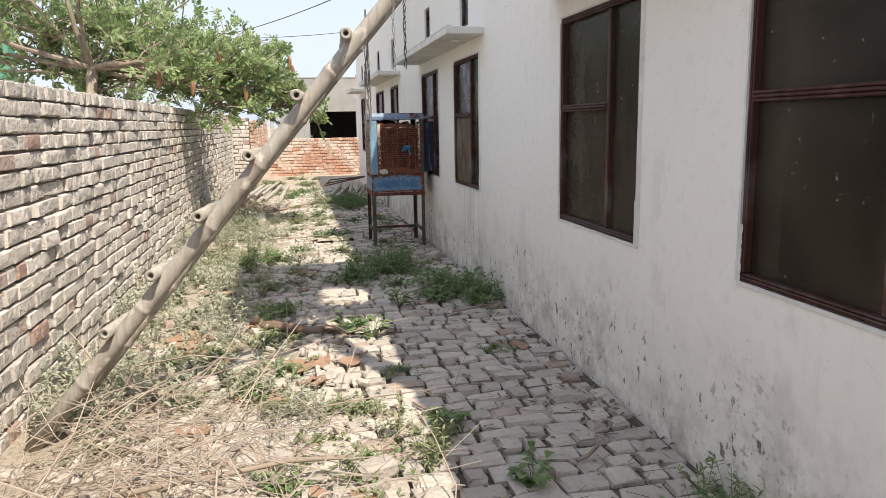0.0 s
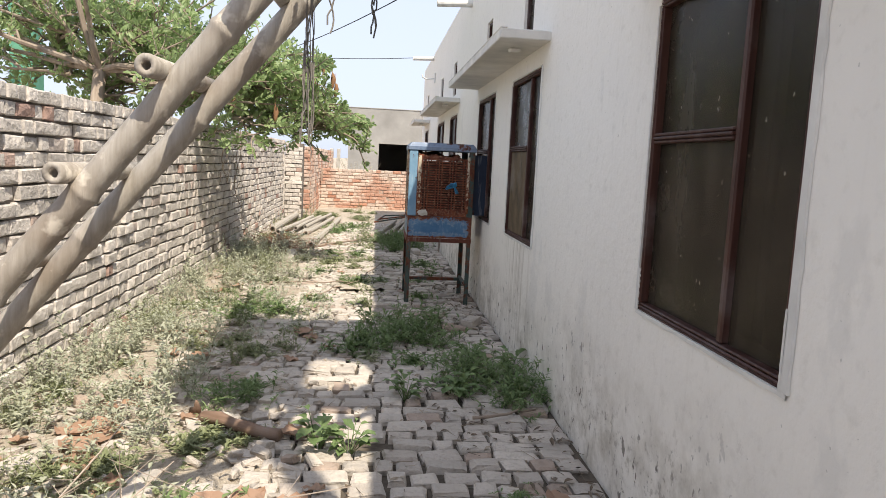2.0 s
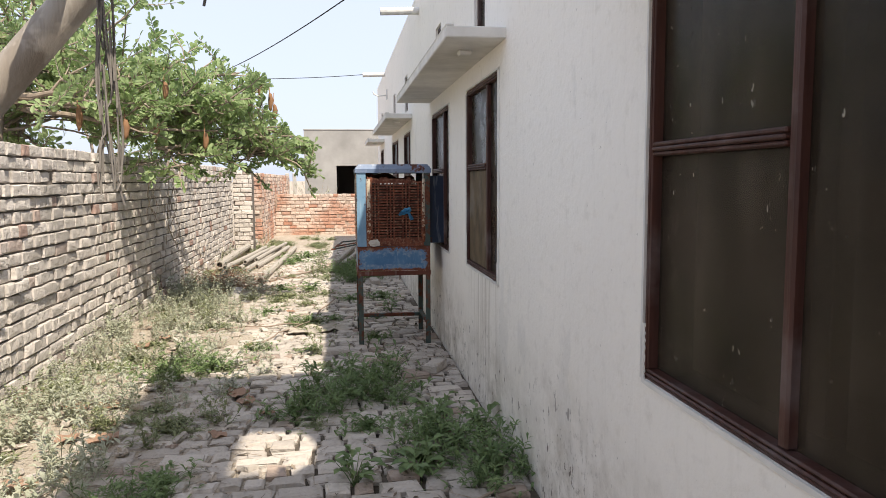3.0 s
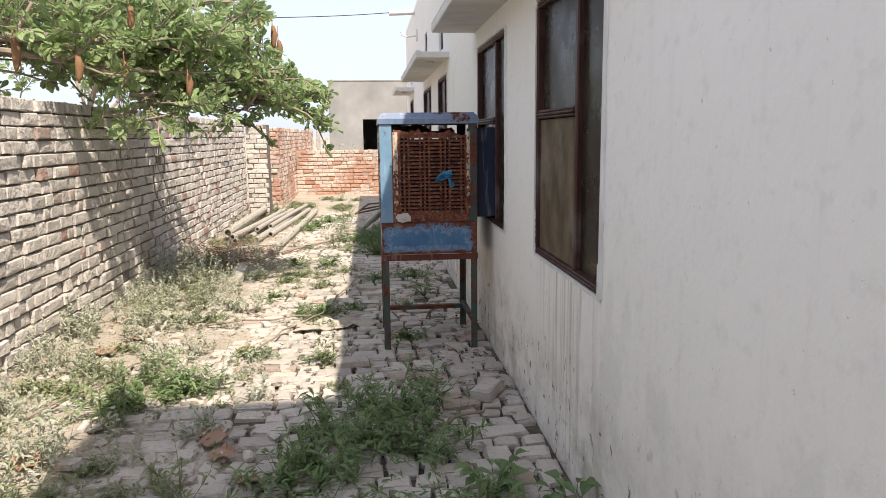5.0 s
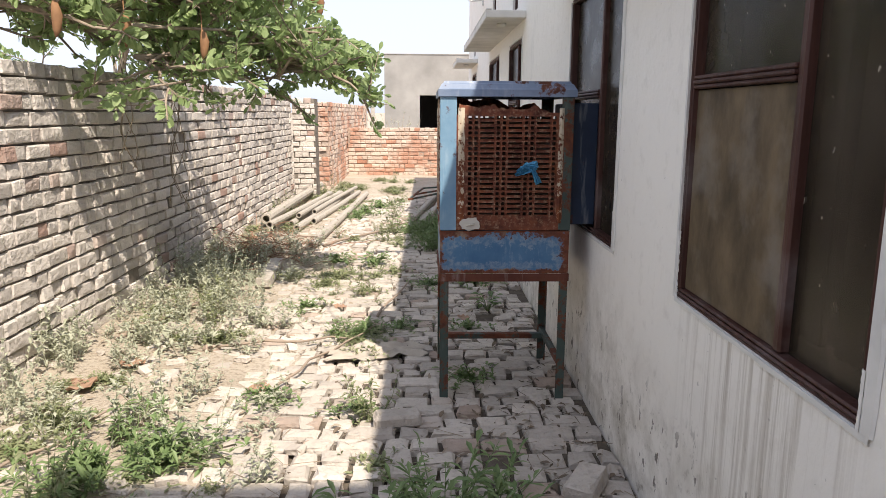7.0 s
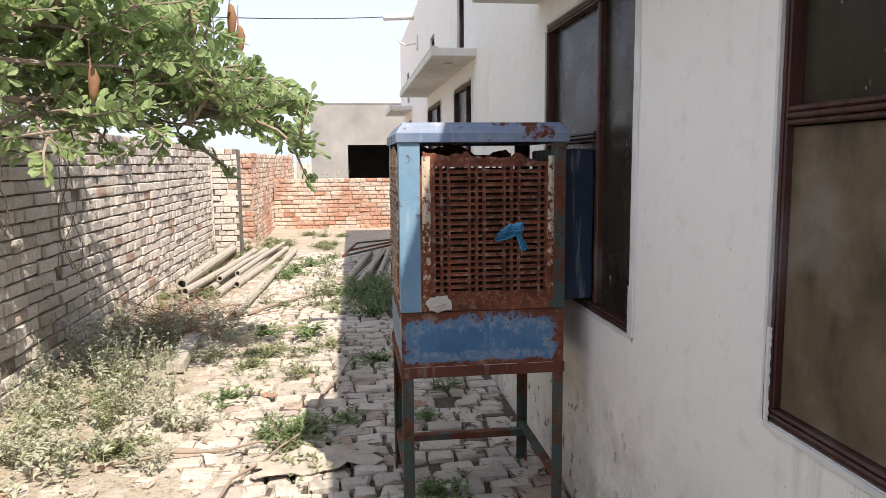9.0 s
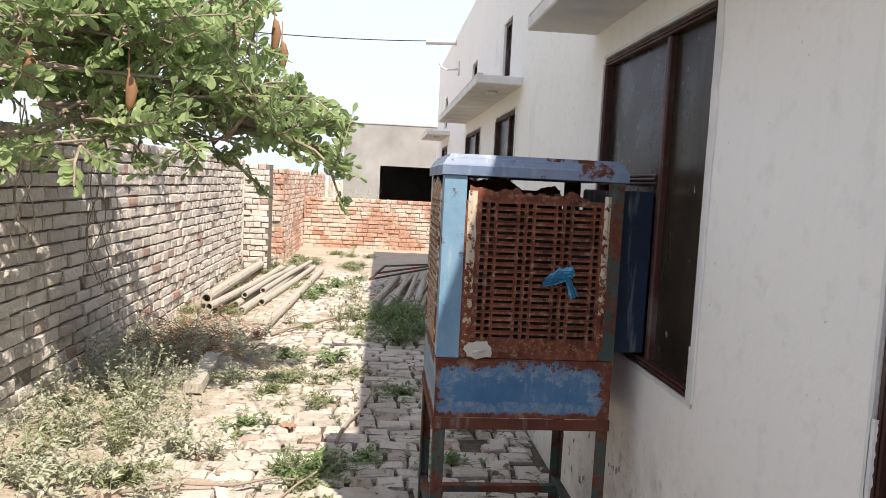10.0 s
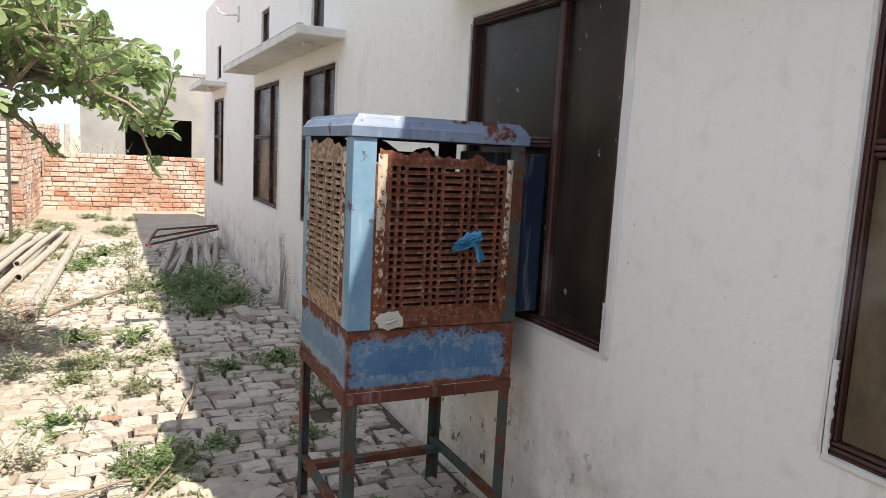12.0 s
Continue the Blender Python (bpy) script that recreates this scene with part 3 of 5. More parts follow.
solid("wall_bracket", Soup().tube([(0.0, 16.15, 2.98), (-0.16, 16.15, 2.96), (-0.24, 16.15, 2.99), (-0.26, 16.15, 3.04)], 0.012, 6)
      .box((-0.02, 16.1, 2.90), (0.002, 16.2, 3.08), 0.004), WHITE_PLASTIC, "small white hooked cable bracket on the wall", "bracket")


# ---- ground ----
def level(x, y):
    """Height of the soil: low joints in the paving, a drift of earth along the brick wall."""
    n = noise.noise(Vector((x * 1.3, y * 1.3, 0))) * 0.016 + noise.noise(Vector((x * 6, y * 6, 3))) * 0.007
    drift = max(0.0, min(1.0, (-1.12 - x + 0.30 * noise.noise(Vector((x, y * 0.8, 7)))) / 1.35))
    if y > 16.5:
        drift = max(drift, min(1.0, (y - 16.5) / 3))
    return -0.038 + n + drift * 0.056


xs = [-3000, -150, -60, -25, -12, -7, -5, -4, -3.4] + [-3.0 + 0.075 * i for i in range(42)] + [0.3, 1, 3, 8, 20, 60, 150, 3000]
ys = [-3000, -150, -50, -20, -8, -4, -2] + [-1.0 + 0.09 * i for i in range(262)] + [23, 24, 26, 29, 34, 45, 80, 160, 3000]
g = Soup()
g.add([(x, y, level(x, y) if -3.4 < x < 0.3 and -2 < y < 24 else -0.045) for x in xs for y in ys],
      [(i * len(ys) + j, (i + 1) * len(ys) + j, (i + 1) * len(ys) + j + 1, i * len(ys) + j + 1) for i in range(len(xs) - 1) for j in range(len(ys) - 1)])
solid("ground", g, SOIL, "dry pale dusty soil with drifts over old paving", "ground", kind="structure", smooth=True)


# ---- the tree over the brick wall ----
def limb(m, a, b, r0, r1, rnd, n=7, sag=0.12):
    a, b = Vector(a), Vector(b)
    side = Vector((rnd.uniform(-1, 1), rnd.uniform(-1, 1), rnd.uniform(-0.3, 0.6))) * (b - a).length * sag
    pts = [a.lerp(b, t) + side * math.sin(math.pi * t) + Vector((rnd.uniform(-1, 1), rnd.uniform(-1, 1), rnd.uniform(-1, 1))) * 0.02 * (0 < t < 1) for t in (k / (n - 1) for k in range(n))]
    m.tube(pts, [r0 + (r1 - r0) * k / (n - 1) for k in range(n)], 7)
    return pts


def rosette(m, at, along, rnd, size=1.0, count=9):
    """A whorl of blunt leaves at the end of a twig."""
    along = Vector(along).normalized()
    s = along.orthogonal().normalized()
    u = along.cross(s)
    for k in range(count):
        a = 2 * math.pi * (k + rnd.uniform(-0.3, 0.3)) / count
        out = s * math.cos(a) + u * math.sin(a)
        way = out * rnd.uniform(0.6, 1.1) + along * rnd.uniform(0.25, 1.0) + Vector((0, 0, rnd.uniform(-0.25, 0.15)))
        ln = rnd.uniform(0.05, 0.095) * size
        m.leaf(Vector(at) - along * rnd.uniform(0, 0.05), way, along + Vector((0, 0, 0.6)), ln, ln * rnd.uniform(0.34, 0.46), rnd.uniform(0.05, 0.35), True)


def spray(m, a, b, rnd, size=1.0, pairs=6):
    """Blunt leaves in loose pairs along a twig from a to b, and one at its tip."""
    run = (b - a).normalized()
    side = run.cross(Vector((rnd.uniform(-1, 1), rnd.uniform(-1, 1), rnd.uniform(-1, 1))))
    side = side.normalized() if side.length > 1e-3 else run.orthogonal().normalized()
    up = side.cross(run)
    for k in range(pairs):
        t = 0.12 + 0.86 * (k + rnd.uniform(-0.2, 0.2)) / pairs
        for sign in (-1, 1):
            if rnd.random() < 0.1:
                continue
            way = side * sign * rnd.uniform(0.7, 1.1) + run * rnd.uniform(0.35, 0.95) + up * rnd.uniform(-0.35, 0.5)
            ln = rnd.uniform(0.048, 0.092) * size * (1.1 - 0.35 * abs(t - 0.55))
            m.leaf(a.lerp(b, t), way, up + Vector((rnd.uniform(-0.6, 0.6), rnd.uniform(-0.9, 0.3), 0.3)), ln, ln * rnd.uniform(0.44, 0.58), rnd.uniform(0.0, 0.35), True)
    m.leaf(b, run + up * rnd.uniform(-0.2, 0.3), up, 0.075 * size, 0.034 * size, 0.1, True)


def crown_top(x):
    """Height to which the crown reaches over the passage: it falls away towards the house."""
    for (x0, z0), (x1, z1) in zip(CROWN, CROWN[1:]):
        if x0 <= x <= x1:
            return z0 + (z1 - z0) * (x - x0) / (x1 - x0)
    return 5.0 if x < CROWN[0][0] else 0.0


CROWN = [(-2.9, 3.7), (-2.05, 2.75), (-1.66, 2.58), (-1.5, 2.12), (-1.38, 1.92), (-1.1, 1.86)]


def tree(name, base, fork, ends, seed, label, size=1.0, twigs=15, near=()):
    rnd = random.Random(seed)
    t = thing(name, base, label, "tree")
    o = Vector(base)
    bole, leaves = Soup(), Soup()
    base, fork = Vector(base), Vector(fork)
    bole.tube([Vector((0, 0, -0.1)), (fork - o) * 0.3 + Vector((0.05, 0, 0)), (fork - o) * 0.65 - Vector((0.03, 0, 0)), fork - o], [0.10, 0.08, 0.07, 0.062], 10)
    part("trunk", bole, BARK, t, smooth=True)
    for e, dense, start, thick in [(e, d, fork, 0.032) for e, d in ends] + [(e, 0.95, s, 0.016) for s, e in near]:
        wood = Soup()
        pts = limb(wood, Vector(start) - o, Vector(e) - o, thick, thick * 0.25, rnd)
        subs = [pts]
        for k in range(4):
            i = rnd.randint(2, len(pts) - 2)
            d = (pts[-1] - pts[0]).normalized() * rnd.uniform(0.1, 0.6) + Vector((rnd.uniform(-1, 1), rnd.uniform(-1, 1), rnd.uniform(-0.35, 0.8)))
            tip = pts[i] + d.normalized() * rnd.uniform(0.4, 0.8) + o
            tip.x = min(tip.x, -1.2)
            tip.z = min(tip.z, crown_top(tip.x) - 0.05)
            subs.append(limb(wood, pts[i], tip - o, 0.012, 0.005, rnd, 5))
        for k in range(int(twigs * dense * 1.05)):
            pts = subs[k % len(subs)]
            f = rnd.uniform(0.25 if k % 5 == 0 else 0.05, 1.0) * (len(pts) - 1)
            i = min(int(f), len(pts) - 2)
            p = pts[i].lerp(pts[i + 1], f - i)
            run = (pts[-1] - pts[0]).normalized()
            way = run * rnd.uniform(0.1, 0.9) + Vector((rnd.uniform(-1, 1), rnd.uniform(-1, 1), rnd.uniform(-0.55, 0.95)))
            ln = rnd.uniform(0.16, 0.36) * size
            q = p + way.normalized() * ln + Vector((0, 0, 0.05))
            if (q + o).z > crown_top((q + o).x):
                continue
            wood.tube([p, p.lerp(q, 0.5) + Vector((0, 0, -0.02)), q], [0.007, 0.005, 0.003], 4)
            spray(leaves, p, q, rnd, size, rnd.randint(6, 9))
        for pts in subs:
            spray(leaves, pts[-2], pts[-1], rnd, size, 8)
        part("limb", wood, BARK, t)
    part("crown", leaves, LEAF, t, "broad glossy green leaves in whorls")
    return t


TREE_ENDS = [((-1.15, 11.42, 1.84), 1.0), ((-1.95, 11.2, 2.62), 1.1), ((-1.9, 11.0, 2.2), 1.2), ((-2.1, 10.6, 1.95), 1.2), ((-2.5, 9.9, 2.15), 1.0),
             ((-2.9, 9.45, 2.1), 1.0), ((-2.3, 12.2, 2.25), 1.0), ((-3.0, 11.9, 2.7), 0.8), ((-3.4, 11.2, 3.5), 0.7),
             ((-3.9, 9.5, 4.1), 1.0), ((-3.5, 9.0, 3.2), 0.9), ((-4.6, 9.4, 3.6), 0.9), ((-4.9, 10.4, 3.0), 1.1), ((-5.2, 9.2, 2.7), 0.9),
             ((-5.7, 10.6, 2.6), 1.0), ((-5.5, 11.6, 2.9), 1.1), ((-3.0, 12.6, 2.6), 1.2), ((-3.6, 11.8, 2.2), 1.2), ((-2.6, 10.7, 2.5), 1.1),
             ((-4.2, 12.4, 3.2), 1.1), ((-3.3, 10.2, 2.6), 0.8), ((-2.7, 12.0, 2.0), 1.0)]
rt = random.Random(12)


def cloud(n, centre, radii, start):
    """Branch ends spread through an egg-shaped part of the crown."""
    out = []
    while len(out) < n:
        p = Vector((rt.uniform(-1, 1), rt.uniform(-1, 1), rt.uniform(-1, 1)))
        if 0.25 < p.length < 1:
            out.append((start, tuple(Vector(centre) + Vector([a * b for a, b in zip(p, radii)]))))
    return out


NEAR_ENDS = ([((-2.3, 11.1, 2.05), (-1.68, 11.25, 2.5)), ((-2.0, 11.1, 1.8), (-1.28, 11.4, 1.66)), ((-1.9, 11.2, 1.75), (-1.45, 11.2, 1.64)), ((-2.4, 11.0, 1.8), (-1.75, 11.1, 1.64))]
             + cloud(6, (-3.6, 10.4, 2.05), (0.6, 0.8, 0.28), (-3.85, 9.9, 1.9)) + cloud(4, (-4.9, 10.6, 2.2), (0.8, 0.8, 0.35), (-4.2, 10.0, 2.1))
             + cloud(6, (-2.1, 11.2, 2.2), (0.45, 0.6, 0.40), (-2.9, 10.6, 2.05)) + cloud(5, (-1.72, 11.3, 1.86), (0.32, 0.5, 0.24), (-2.5, 10.9, 1.92))
             + cloud(3, (-1.38, 11.4, 1.68), (0.20, 0.3, 0.14), (-1.95, 11.1, 1.75)) + cloud(5, (-2.2, 11.0, 1.68), (0.5, 0.5, 0.12), (-2.7, 10.6, 1.78))
             + cloud(5, (-2.75, 10.5, 2.1), (0.6, 0.8, 0.35), (-3.2, 10.3, 2.1)) + cloud(8, (-3.4, 10.9, 2.8), (1.1, 1.2, 0.8), (-3.7, 10.3, 2.5)) + cloud(7, (-4.6, 10.2, 2.8), (1.2, 1.1, 0.8), (-4.2, 10.0, 2.5)))
tree("broadleaf_tree", (-3.95, 9.75, -0.04), (-3.85, 9.85, 2.15), TREE_ENDS, 5, "broad-leaved green tree leaning over the brick wall", near=NEAR_ENDS)
BACK_ENDS = [((-6.0 + 0.55 * i, 14.0 + 0.9 * ((i * 7) % 5), 2.1 + 0.35 * ((i * 3) % 4)), 1.0) for i in range(6)]
tree("broadleaf_tree", (-4.9, 15.5, -0.04), (-4.8, 15.4, 1.6), BACK_ENDS, 9, "smaller green tree behind the brick wall", 1.1)

# brown hanging pods
rnd = random.Random(3)
for x, y, z in ((-2.2, 10.4, 1.93), (-2.65, 10.35, 2.02), (-2.75, 9.7, 2.0), (-1.86, 11.15, 2.36), (-1.64, 11.25, 2.42), (-1.74, 11.2, 2.50), (-2.45, 9.9, 2.35), (-3.1, 9.6, 2.1), (-1.60, 11.3, 2.30)):
    h = rnd.uniform(0.16, 0.24)
    solid("seed_pod", Soup().tube([(0, 0, 0.12), (0, 0, 0.0), (0.008, 0, -0.02), (0.012, 0.005, -h * 0.4), (0.004, 0.008, -h * 0.8), (0, 0, -h)], [0.003, 0.004, 0.018, 0.03, 0.022, 0.005], 8),
          POD, "brown dried seed pod hanging from a twig", "pod", "hanging pods", smooth=True, at=(x, y, z))


# ---- bamboo ladder ----
def bamboo(name, a, b, r0, r1, parent, o, node=0.36, seed=0, hole=0.0):
    rnd = random.Random(seed)
    a, b = Vector(a) - o, Vector(b) - o
    n = max(2, int((b - a).length / node))
    pts, rad = [a], [r0]
    for k in range(1, n):
        t = (k + rnd.uniform(-0.15, 0.15)) / n
        r = r0 + (r1 - r0) * t
        p = a.lerp(b, t) + Vector((rnd.uniform(-1, 1), rnd.uniform(-1, 1), 0)) * 0.006
        d = (b - a).normalized()
        for off, f in ((-0.03, 0.98), (-0.010, 1.04), (-0.004, 1.12), (0.004, 1.10), (0.010, 1.02), (0.03, 0.98)):
            pts.append(p + d * off)
            rad.append(r * f)
    pts.append(b)
    rad.append(r1)
    return part(name, Soup().tube(pts, rad, 12, hole=hole), BAMBOO, parent, smooth=True)


LAD_A, LAD_B = Vector((-2.865, 4.15, 0.02)), Vector((-0.05, 3.97, 3.29))
foot = Vector((-2.86, 4.2, 0.0))
ladder = thing("bamboo_ladder", foot, "tall weathered bamboo ladder leaning on the roof edge", "ladder")
gap_low, gap_high = Vector((0.04, 0.19, 0.0)), Vector((0.0, 0.46, 0.0))
bamboo("rail", LAD_A, LAD_B, 0.038, 0.034, ladder, foot, 0.40, 1, 0.6)
bamboo("rail", LAD_A + gap_low, LAD_B + gap_high, 0.036, 0.032, ladder, foot, 0.43, 2, 0.6)
for k in range(11):
    t = 0.155 + k * 0.078
    gap = gap_low.lerp(gap_high, t)
    p = LAD_A.lerp(LAD_B, t) + Vector((-0.04, 0, 0.033))
    d = gap.normalized()
    bamboo("rung", p - d * (0.075 + 0.02 * (k % 3)), p + gap + d * (0.10 + 0.02 * (k % 2)), 0.027, 0.025, ladder, foot, 0.3, 20 + k, 0.45)


# ---- desert cooler on its stand ----
CX0, CX1, CY0, CY1 = -0.745, -0.115, 9.19, 9.80
BASE_Z = 0.655
W, D = CX1 - CX0, CY1 - CY0
stand = thing("cooler_stand", ((CX0 + CX1) / 2, (CY0 + CY1) / 2, 0.0), "dark green angle-iron stand with rusted patches", "stand")


def angle_bar(m, a, b, wx, wy, t=0.006):
    """An upright angle bar from z a to b, its corner at the origin, flanges towards wx and wy."""
    m.box((min(0, wx), 0 if wy > 0 else -t, a), (max(0, wx), t if wy > 0 else 0, b), 0.001)
    m.box((0 if wx > 0 else -t, min(t if wy > 0 else wy, 0 if wy < 0 else wy) if wy < 0 else t, a), (t if wx > 0 else 0, wy if wy > 0 else -t, b), 0.001)


for sx in (-1, 1):
    for sy in (-1, 1):
        m = Soup()
        angle_bar(m, 0.0, BASE_Z - 0.002, -sx * 0.042, -sy * 0.042)
        part("leg", m, POST_DARK, stand, at=(sx * W / 2, sy * D / 2, 0))
for lo, hi in (((-W / 2, -D / 2 - 0.004, BASE_Z - 0.04), (W / 2, -D / 2 + 0.004, BASE_Z)), ((-W / 2, D / 2 - 0.004, BASE_Z - 0.04), (W / 2, D / 2 + 0.004, BASE_Z)),
               ((-W / 2 - 0.006, -D / 2, BASE_Z - 0.04), (-W / 2 + 0.002, D / 2, BASE_Z)), ((W / 2 - 0.002, -D / 2, BASE_Z - 0.04), (W / 2 + 0.006, D / 2, BASE_Z))):
    part("top_rail", Soup().box(lo, hi, 0.002), RUST, stand, "rusted angle rail")
for lo, hi in (((-W / 2 + 0.006, D / 2 - 0.10, 0.155), (W / 2 - 0.006, D / 2 - 0.06, 0.185)), ((-W / 2 + 0.006, -D / 2 + 0.006, 0.17), (-W / 2 + 0.036, D / 2 - 0.006, 0.20)),
               ((W / 2 - 0.036, -D / 2 + 0.006, 0.17), (W / 2 - 0.006, D / 2 - 0.006, 0.20))):
    part("brace", Soup().box(lo, hi, 0.003), POST_DARK, stand)

cooler = thing("air_cooler", ((CX0 + CX1) / 2, (CY0 + CY1) / 2, BASE_Z), "old blue steel air cooler with rusted perforated panels", "air cooler")
H = 0.85
TANK = 0.213


def tub(m, x, y, z0, z1, t=0.004):
    """An open-topped sheet tank with a folded rim."""
    loops = [(x, y, z0), (x, y, z1 - 0.006), (x + 0.003, y + 0.003, z1 - 0.003), (x, y, z1), (x - t, y - t, z1), (x - t, y - t, z0 + t)]
    vs = [(sx * a, sy * b, z) for a, b, z in loops for sx, sy in ((-1, -1), (1, -1), (1, 1), (-1, 1))]
    fs = [(4 * i + k, 4 * i + (k + 1) % 4, 4 * i + 4 + (k + 1) % 4, 4 * i + 4 + k) for i in range(len(loops) - 1) for k in range(4)]
    m.add(vs, fs + [(3, 2, 1, 0), tuple(4 * (len(loops) - 1) + k for k in range(4))])


m = Soup()
tub(m, W / 2, D / 2, 0.002, TANK)
part("water_tank", m, TANK_BLUE, cooler, "blue painted tank rusted along its top edge")
for sx in (-1, 1):
    for sy in (-1, 1):
        m = Soup()
        pw = 0.078 if sx < 0 else 0.058
        m.box((min(0, -sx * pw), 0 if sy < 0 else -0.004, TANK + 0.003), (max(0, -sx * pw), 0.004 if sy < 0 else 0, H), 0.001)
        m.box((0 if sx < 0 else -0.004, 0.004 if sy < 0 else -pw, TANK + 0.003), (0.004 if sx < 0 else 0, pw if sy < 0 else -0.004, H), 0.001)
        part("corner_post", m, POST_BLUE if sx < 0 else POST_DARK, cooler, "pale blue painted post" if sx < 0 else "dark rusting post", at=(sx * (W / 2 + 0.002), sy * (D / 2 + 0.002), 0))
# lid with folded, sloping edges
m = Soup()
ring = [(0.99, H), (1.0, H + 0.002), (1.0, H + 0.034), (0.985, H + 0.040), (0.95, H + 0.060), (0.93, H + 0.062), (0.91, H + 0.074), (0.0, H + 0.074)]
vs = []
for f, z in ring:
    for sx, sy in ((-1, -1), (1, -1), (1, 1), (-1, 1)):
        vs.append((sx * ((W / 2 + 0.012) * f if f else 0), sy * ((D / 2 + 0.012) * f if f else 0), z))
fs = [(4 * i + k, 4 * i + (k + 1) % 4, 4 * i + 4 + (k + 1) % 4, 4 * i + 4 + k) for i in range(len(ring) - 2) for k in range(4)]
fs.append([4 * (len(ring) - 2) + k for k in range(4)])
m.add(vs, fs)
part("lid", m, CAP_BLUE, cooler, "faded grey-blue folded sheet lid")


FLAKED = flaking_paint()


def grille(m, columns, rows, x0, x1, z0, z1, t=0.003):
    """A perforated sheet in the xz plane: columns of round holes ('o') and of long slots ('-'); a ragged upper edge."""
    share = {"o": 1.0, "-": 2.7}
    total = sum(share[c] for c in columns)
    dz = (z1 - z0) / rows
    x = x0
    for c in columns:
        w = (x1 - x0) * share[c] / total
        for r in range(rows):
            z = z0 + r * dz
            hw, hh = (w * 0.30, dz * 0.32) if c == "o" else (w * 0.43, dz * 0.215)
            cx, cz = x + w / 2, z + dz / 2
            k = 0.45 * min(hw, hh)
            inner = [(cx - hw, cz - hh + k), (cx - hw + k, cz - hh), (cx + hw - k, cz - hh), (cx + hw, cz - hh + k), (cx + hw, cz + hh - k), (cx + hw - k, cz + hh), (cx - hw + k, cz + hh), (cx - hw, cz + hh - k)]
            outer = [(x, z), (x, z), (x + w, z), (x + w, z), (x + w, z + dz), (x + w, z + dz), (x, z + dz), (x, z + dz)]
            vs = [(a, -t - 0.0035, b) for a, b in inner] + [(a, -t, b) for a, b in (outer[1], outer[2], outer[4], outer[6])] + [(a, t, b) for a, b in inner]
            m.add(vs, [(8, 9, 2, 1), (9, 3, 2), (9, 10, 4, 3), (10, 5, 4), (10, 11, 6, 5), (11, 7, 6), (11, 8, 0, 7), (8, 1, 0)]
                  + [(i, (i + 1) % 8, 12 + (i + 1) % 8, 12 + i) for i in range(8)])
        x += w


def panel(width, at, turn, material, label, seed, columns, rows, sides, lift=0.0):
    """A perforated side with its plain foot, its torn upper edge, two flaking edge strips and the pad behind."""
    m = Soup()
    w2 = width / 2
    z0, z1 = TANK + 0.073, H - 0.083
    x0, x1 = -w2 + sides[0], w2 - sides[1]
    m.add([(-w2, 0.002, TANK + 0.003), (w2, 0.002, TANK + 0.003), (w2, -0.003, z0), (x1, -0.003, z0), (x0, -0.003, z0), (-w2, -0.003, z0)], [(0, 1, 2, 3, 4, 5)])
    grille(m, columns, rows, x0, x1, z0, z1)
    for a, b in ((-w2, x0), (x1, w2)):
        m.add([(a, -0.003, z0), (b, -0.003, z0), (b, -0.003, z1), (a, -0.003, z1)], [(0, 1, 2, 3)])
    n = 60
    e = lambda i: z1 + 0.012 + lift + 0.055 * max(0.0, 0.42 + noise.noise(Vector((i * 0.10, seed * 5.3, 0.4))) * 0.8 + noise.noise(Vector((i * 0.37, seed * 3.1, 2.3))) * 0.22)
    fold = lambda i: -0.003 - 0.006 * noise.noise(Vector((i * 0.3, seed, 6)))
    for k in range(n):
        a, b = -w2 + 0.012 + (width - 0.024) * k / n, -w2 + 0.012 + (width - 0.024) * (k + 1) / n
        m.add([(a, -0.003, z1), (b, -0.003, z1), (b, fold(k + 1), e(k + 1)), (a, fold(k), e(k)), (a, 0.0, z1), (b, 0.0, z1), (b, fold(k + 1) + 0.002, e(k + 1)), (a, fold(k) + 0.002, e(k))],
              [(0, 1, 2, 3), (4, 7, 6, 5), (3, 2, 6, 7)])
    p = part("panel", m, material, cooler, label, weld=True)
    p.matrix_basis = pose(*at, 0, 0, turn)
    for a, b in ((-w2 + 0.008, x0 - 0.010), (x1 + 0.006, w2 - 0.004)):
        strip = Soup()
        rows_ = 30
        lo, hi = z0 - 0.035, H - 0.05
        vs, fs = [], []
        for k in range(rows_ + 1):
            z = lo + (hi - lo) * k / rows_
            j = 0.006 * noise.noise(Vector((z * 60, seed * 2.0, a * 9)))
            inner = (b - 0.002 + j, a) if a < 0 else (a + 0.002 + j, b)
            l, r_ = min(inner), max(inner)
            vs += [(l, -0.0035, z), ((l + r_) / 2, -0.0075, z), (r_, -0.0035, z), (r_, 0.002, z), (l, 0.002, z)]
            if k:
                fs += [(5 * k - 5 + q, 5 * k - 5 + (q + 1) % 5, 5 * k + (q + 1) % 5, 5 * k + q) for q in range(5)]
        part("edge_strip", strip.add(vs, fs + [(4, 3, 2, 1, 0), tuple(5 * rows_ + q for q in range(5))]), FLAKED, p, "edge strip with flaking cream paint")
    part("pad", Soup().box((-w2 + 0.02, 0.022, TANK + 0.02), (w2 - 0.02, 0.05, H - 0.10), 0.004), PAD, p, "dark dried fibre pad")
    return p


panel(0.514, (0.017, -D / 2, 0), 0, RUST_PANEL, "rusted perforated front panel", 1, "oo-oo-oo-o", 20, (0.050, 0.035))
panel(D - 0.13, (-W / 2, 0, 0), -90, SIDE_RUST, "cream perforated side panel gone rusty", 2, "-o-o-o-", 20, (0.035, 0.045), 0.03)
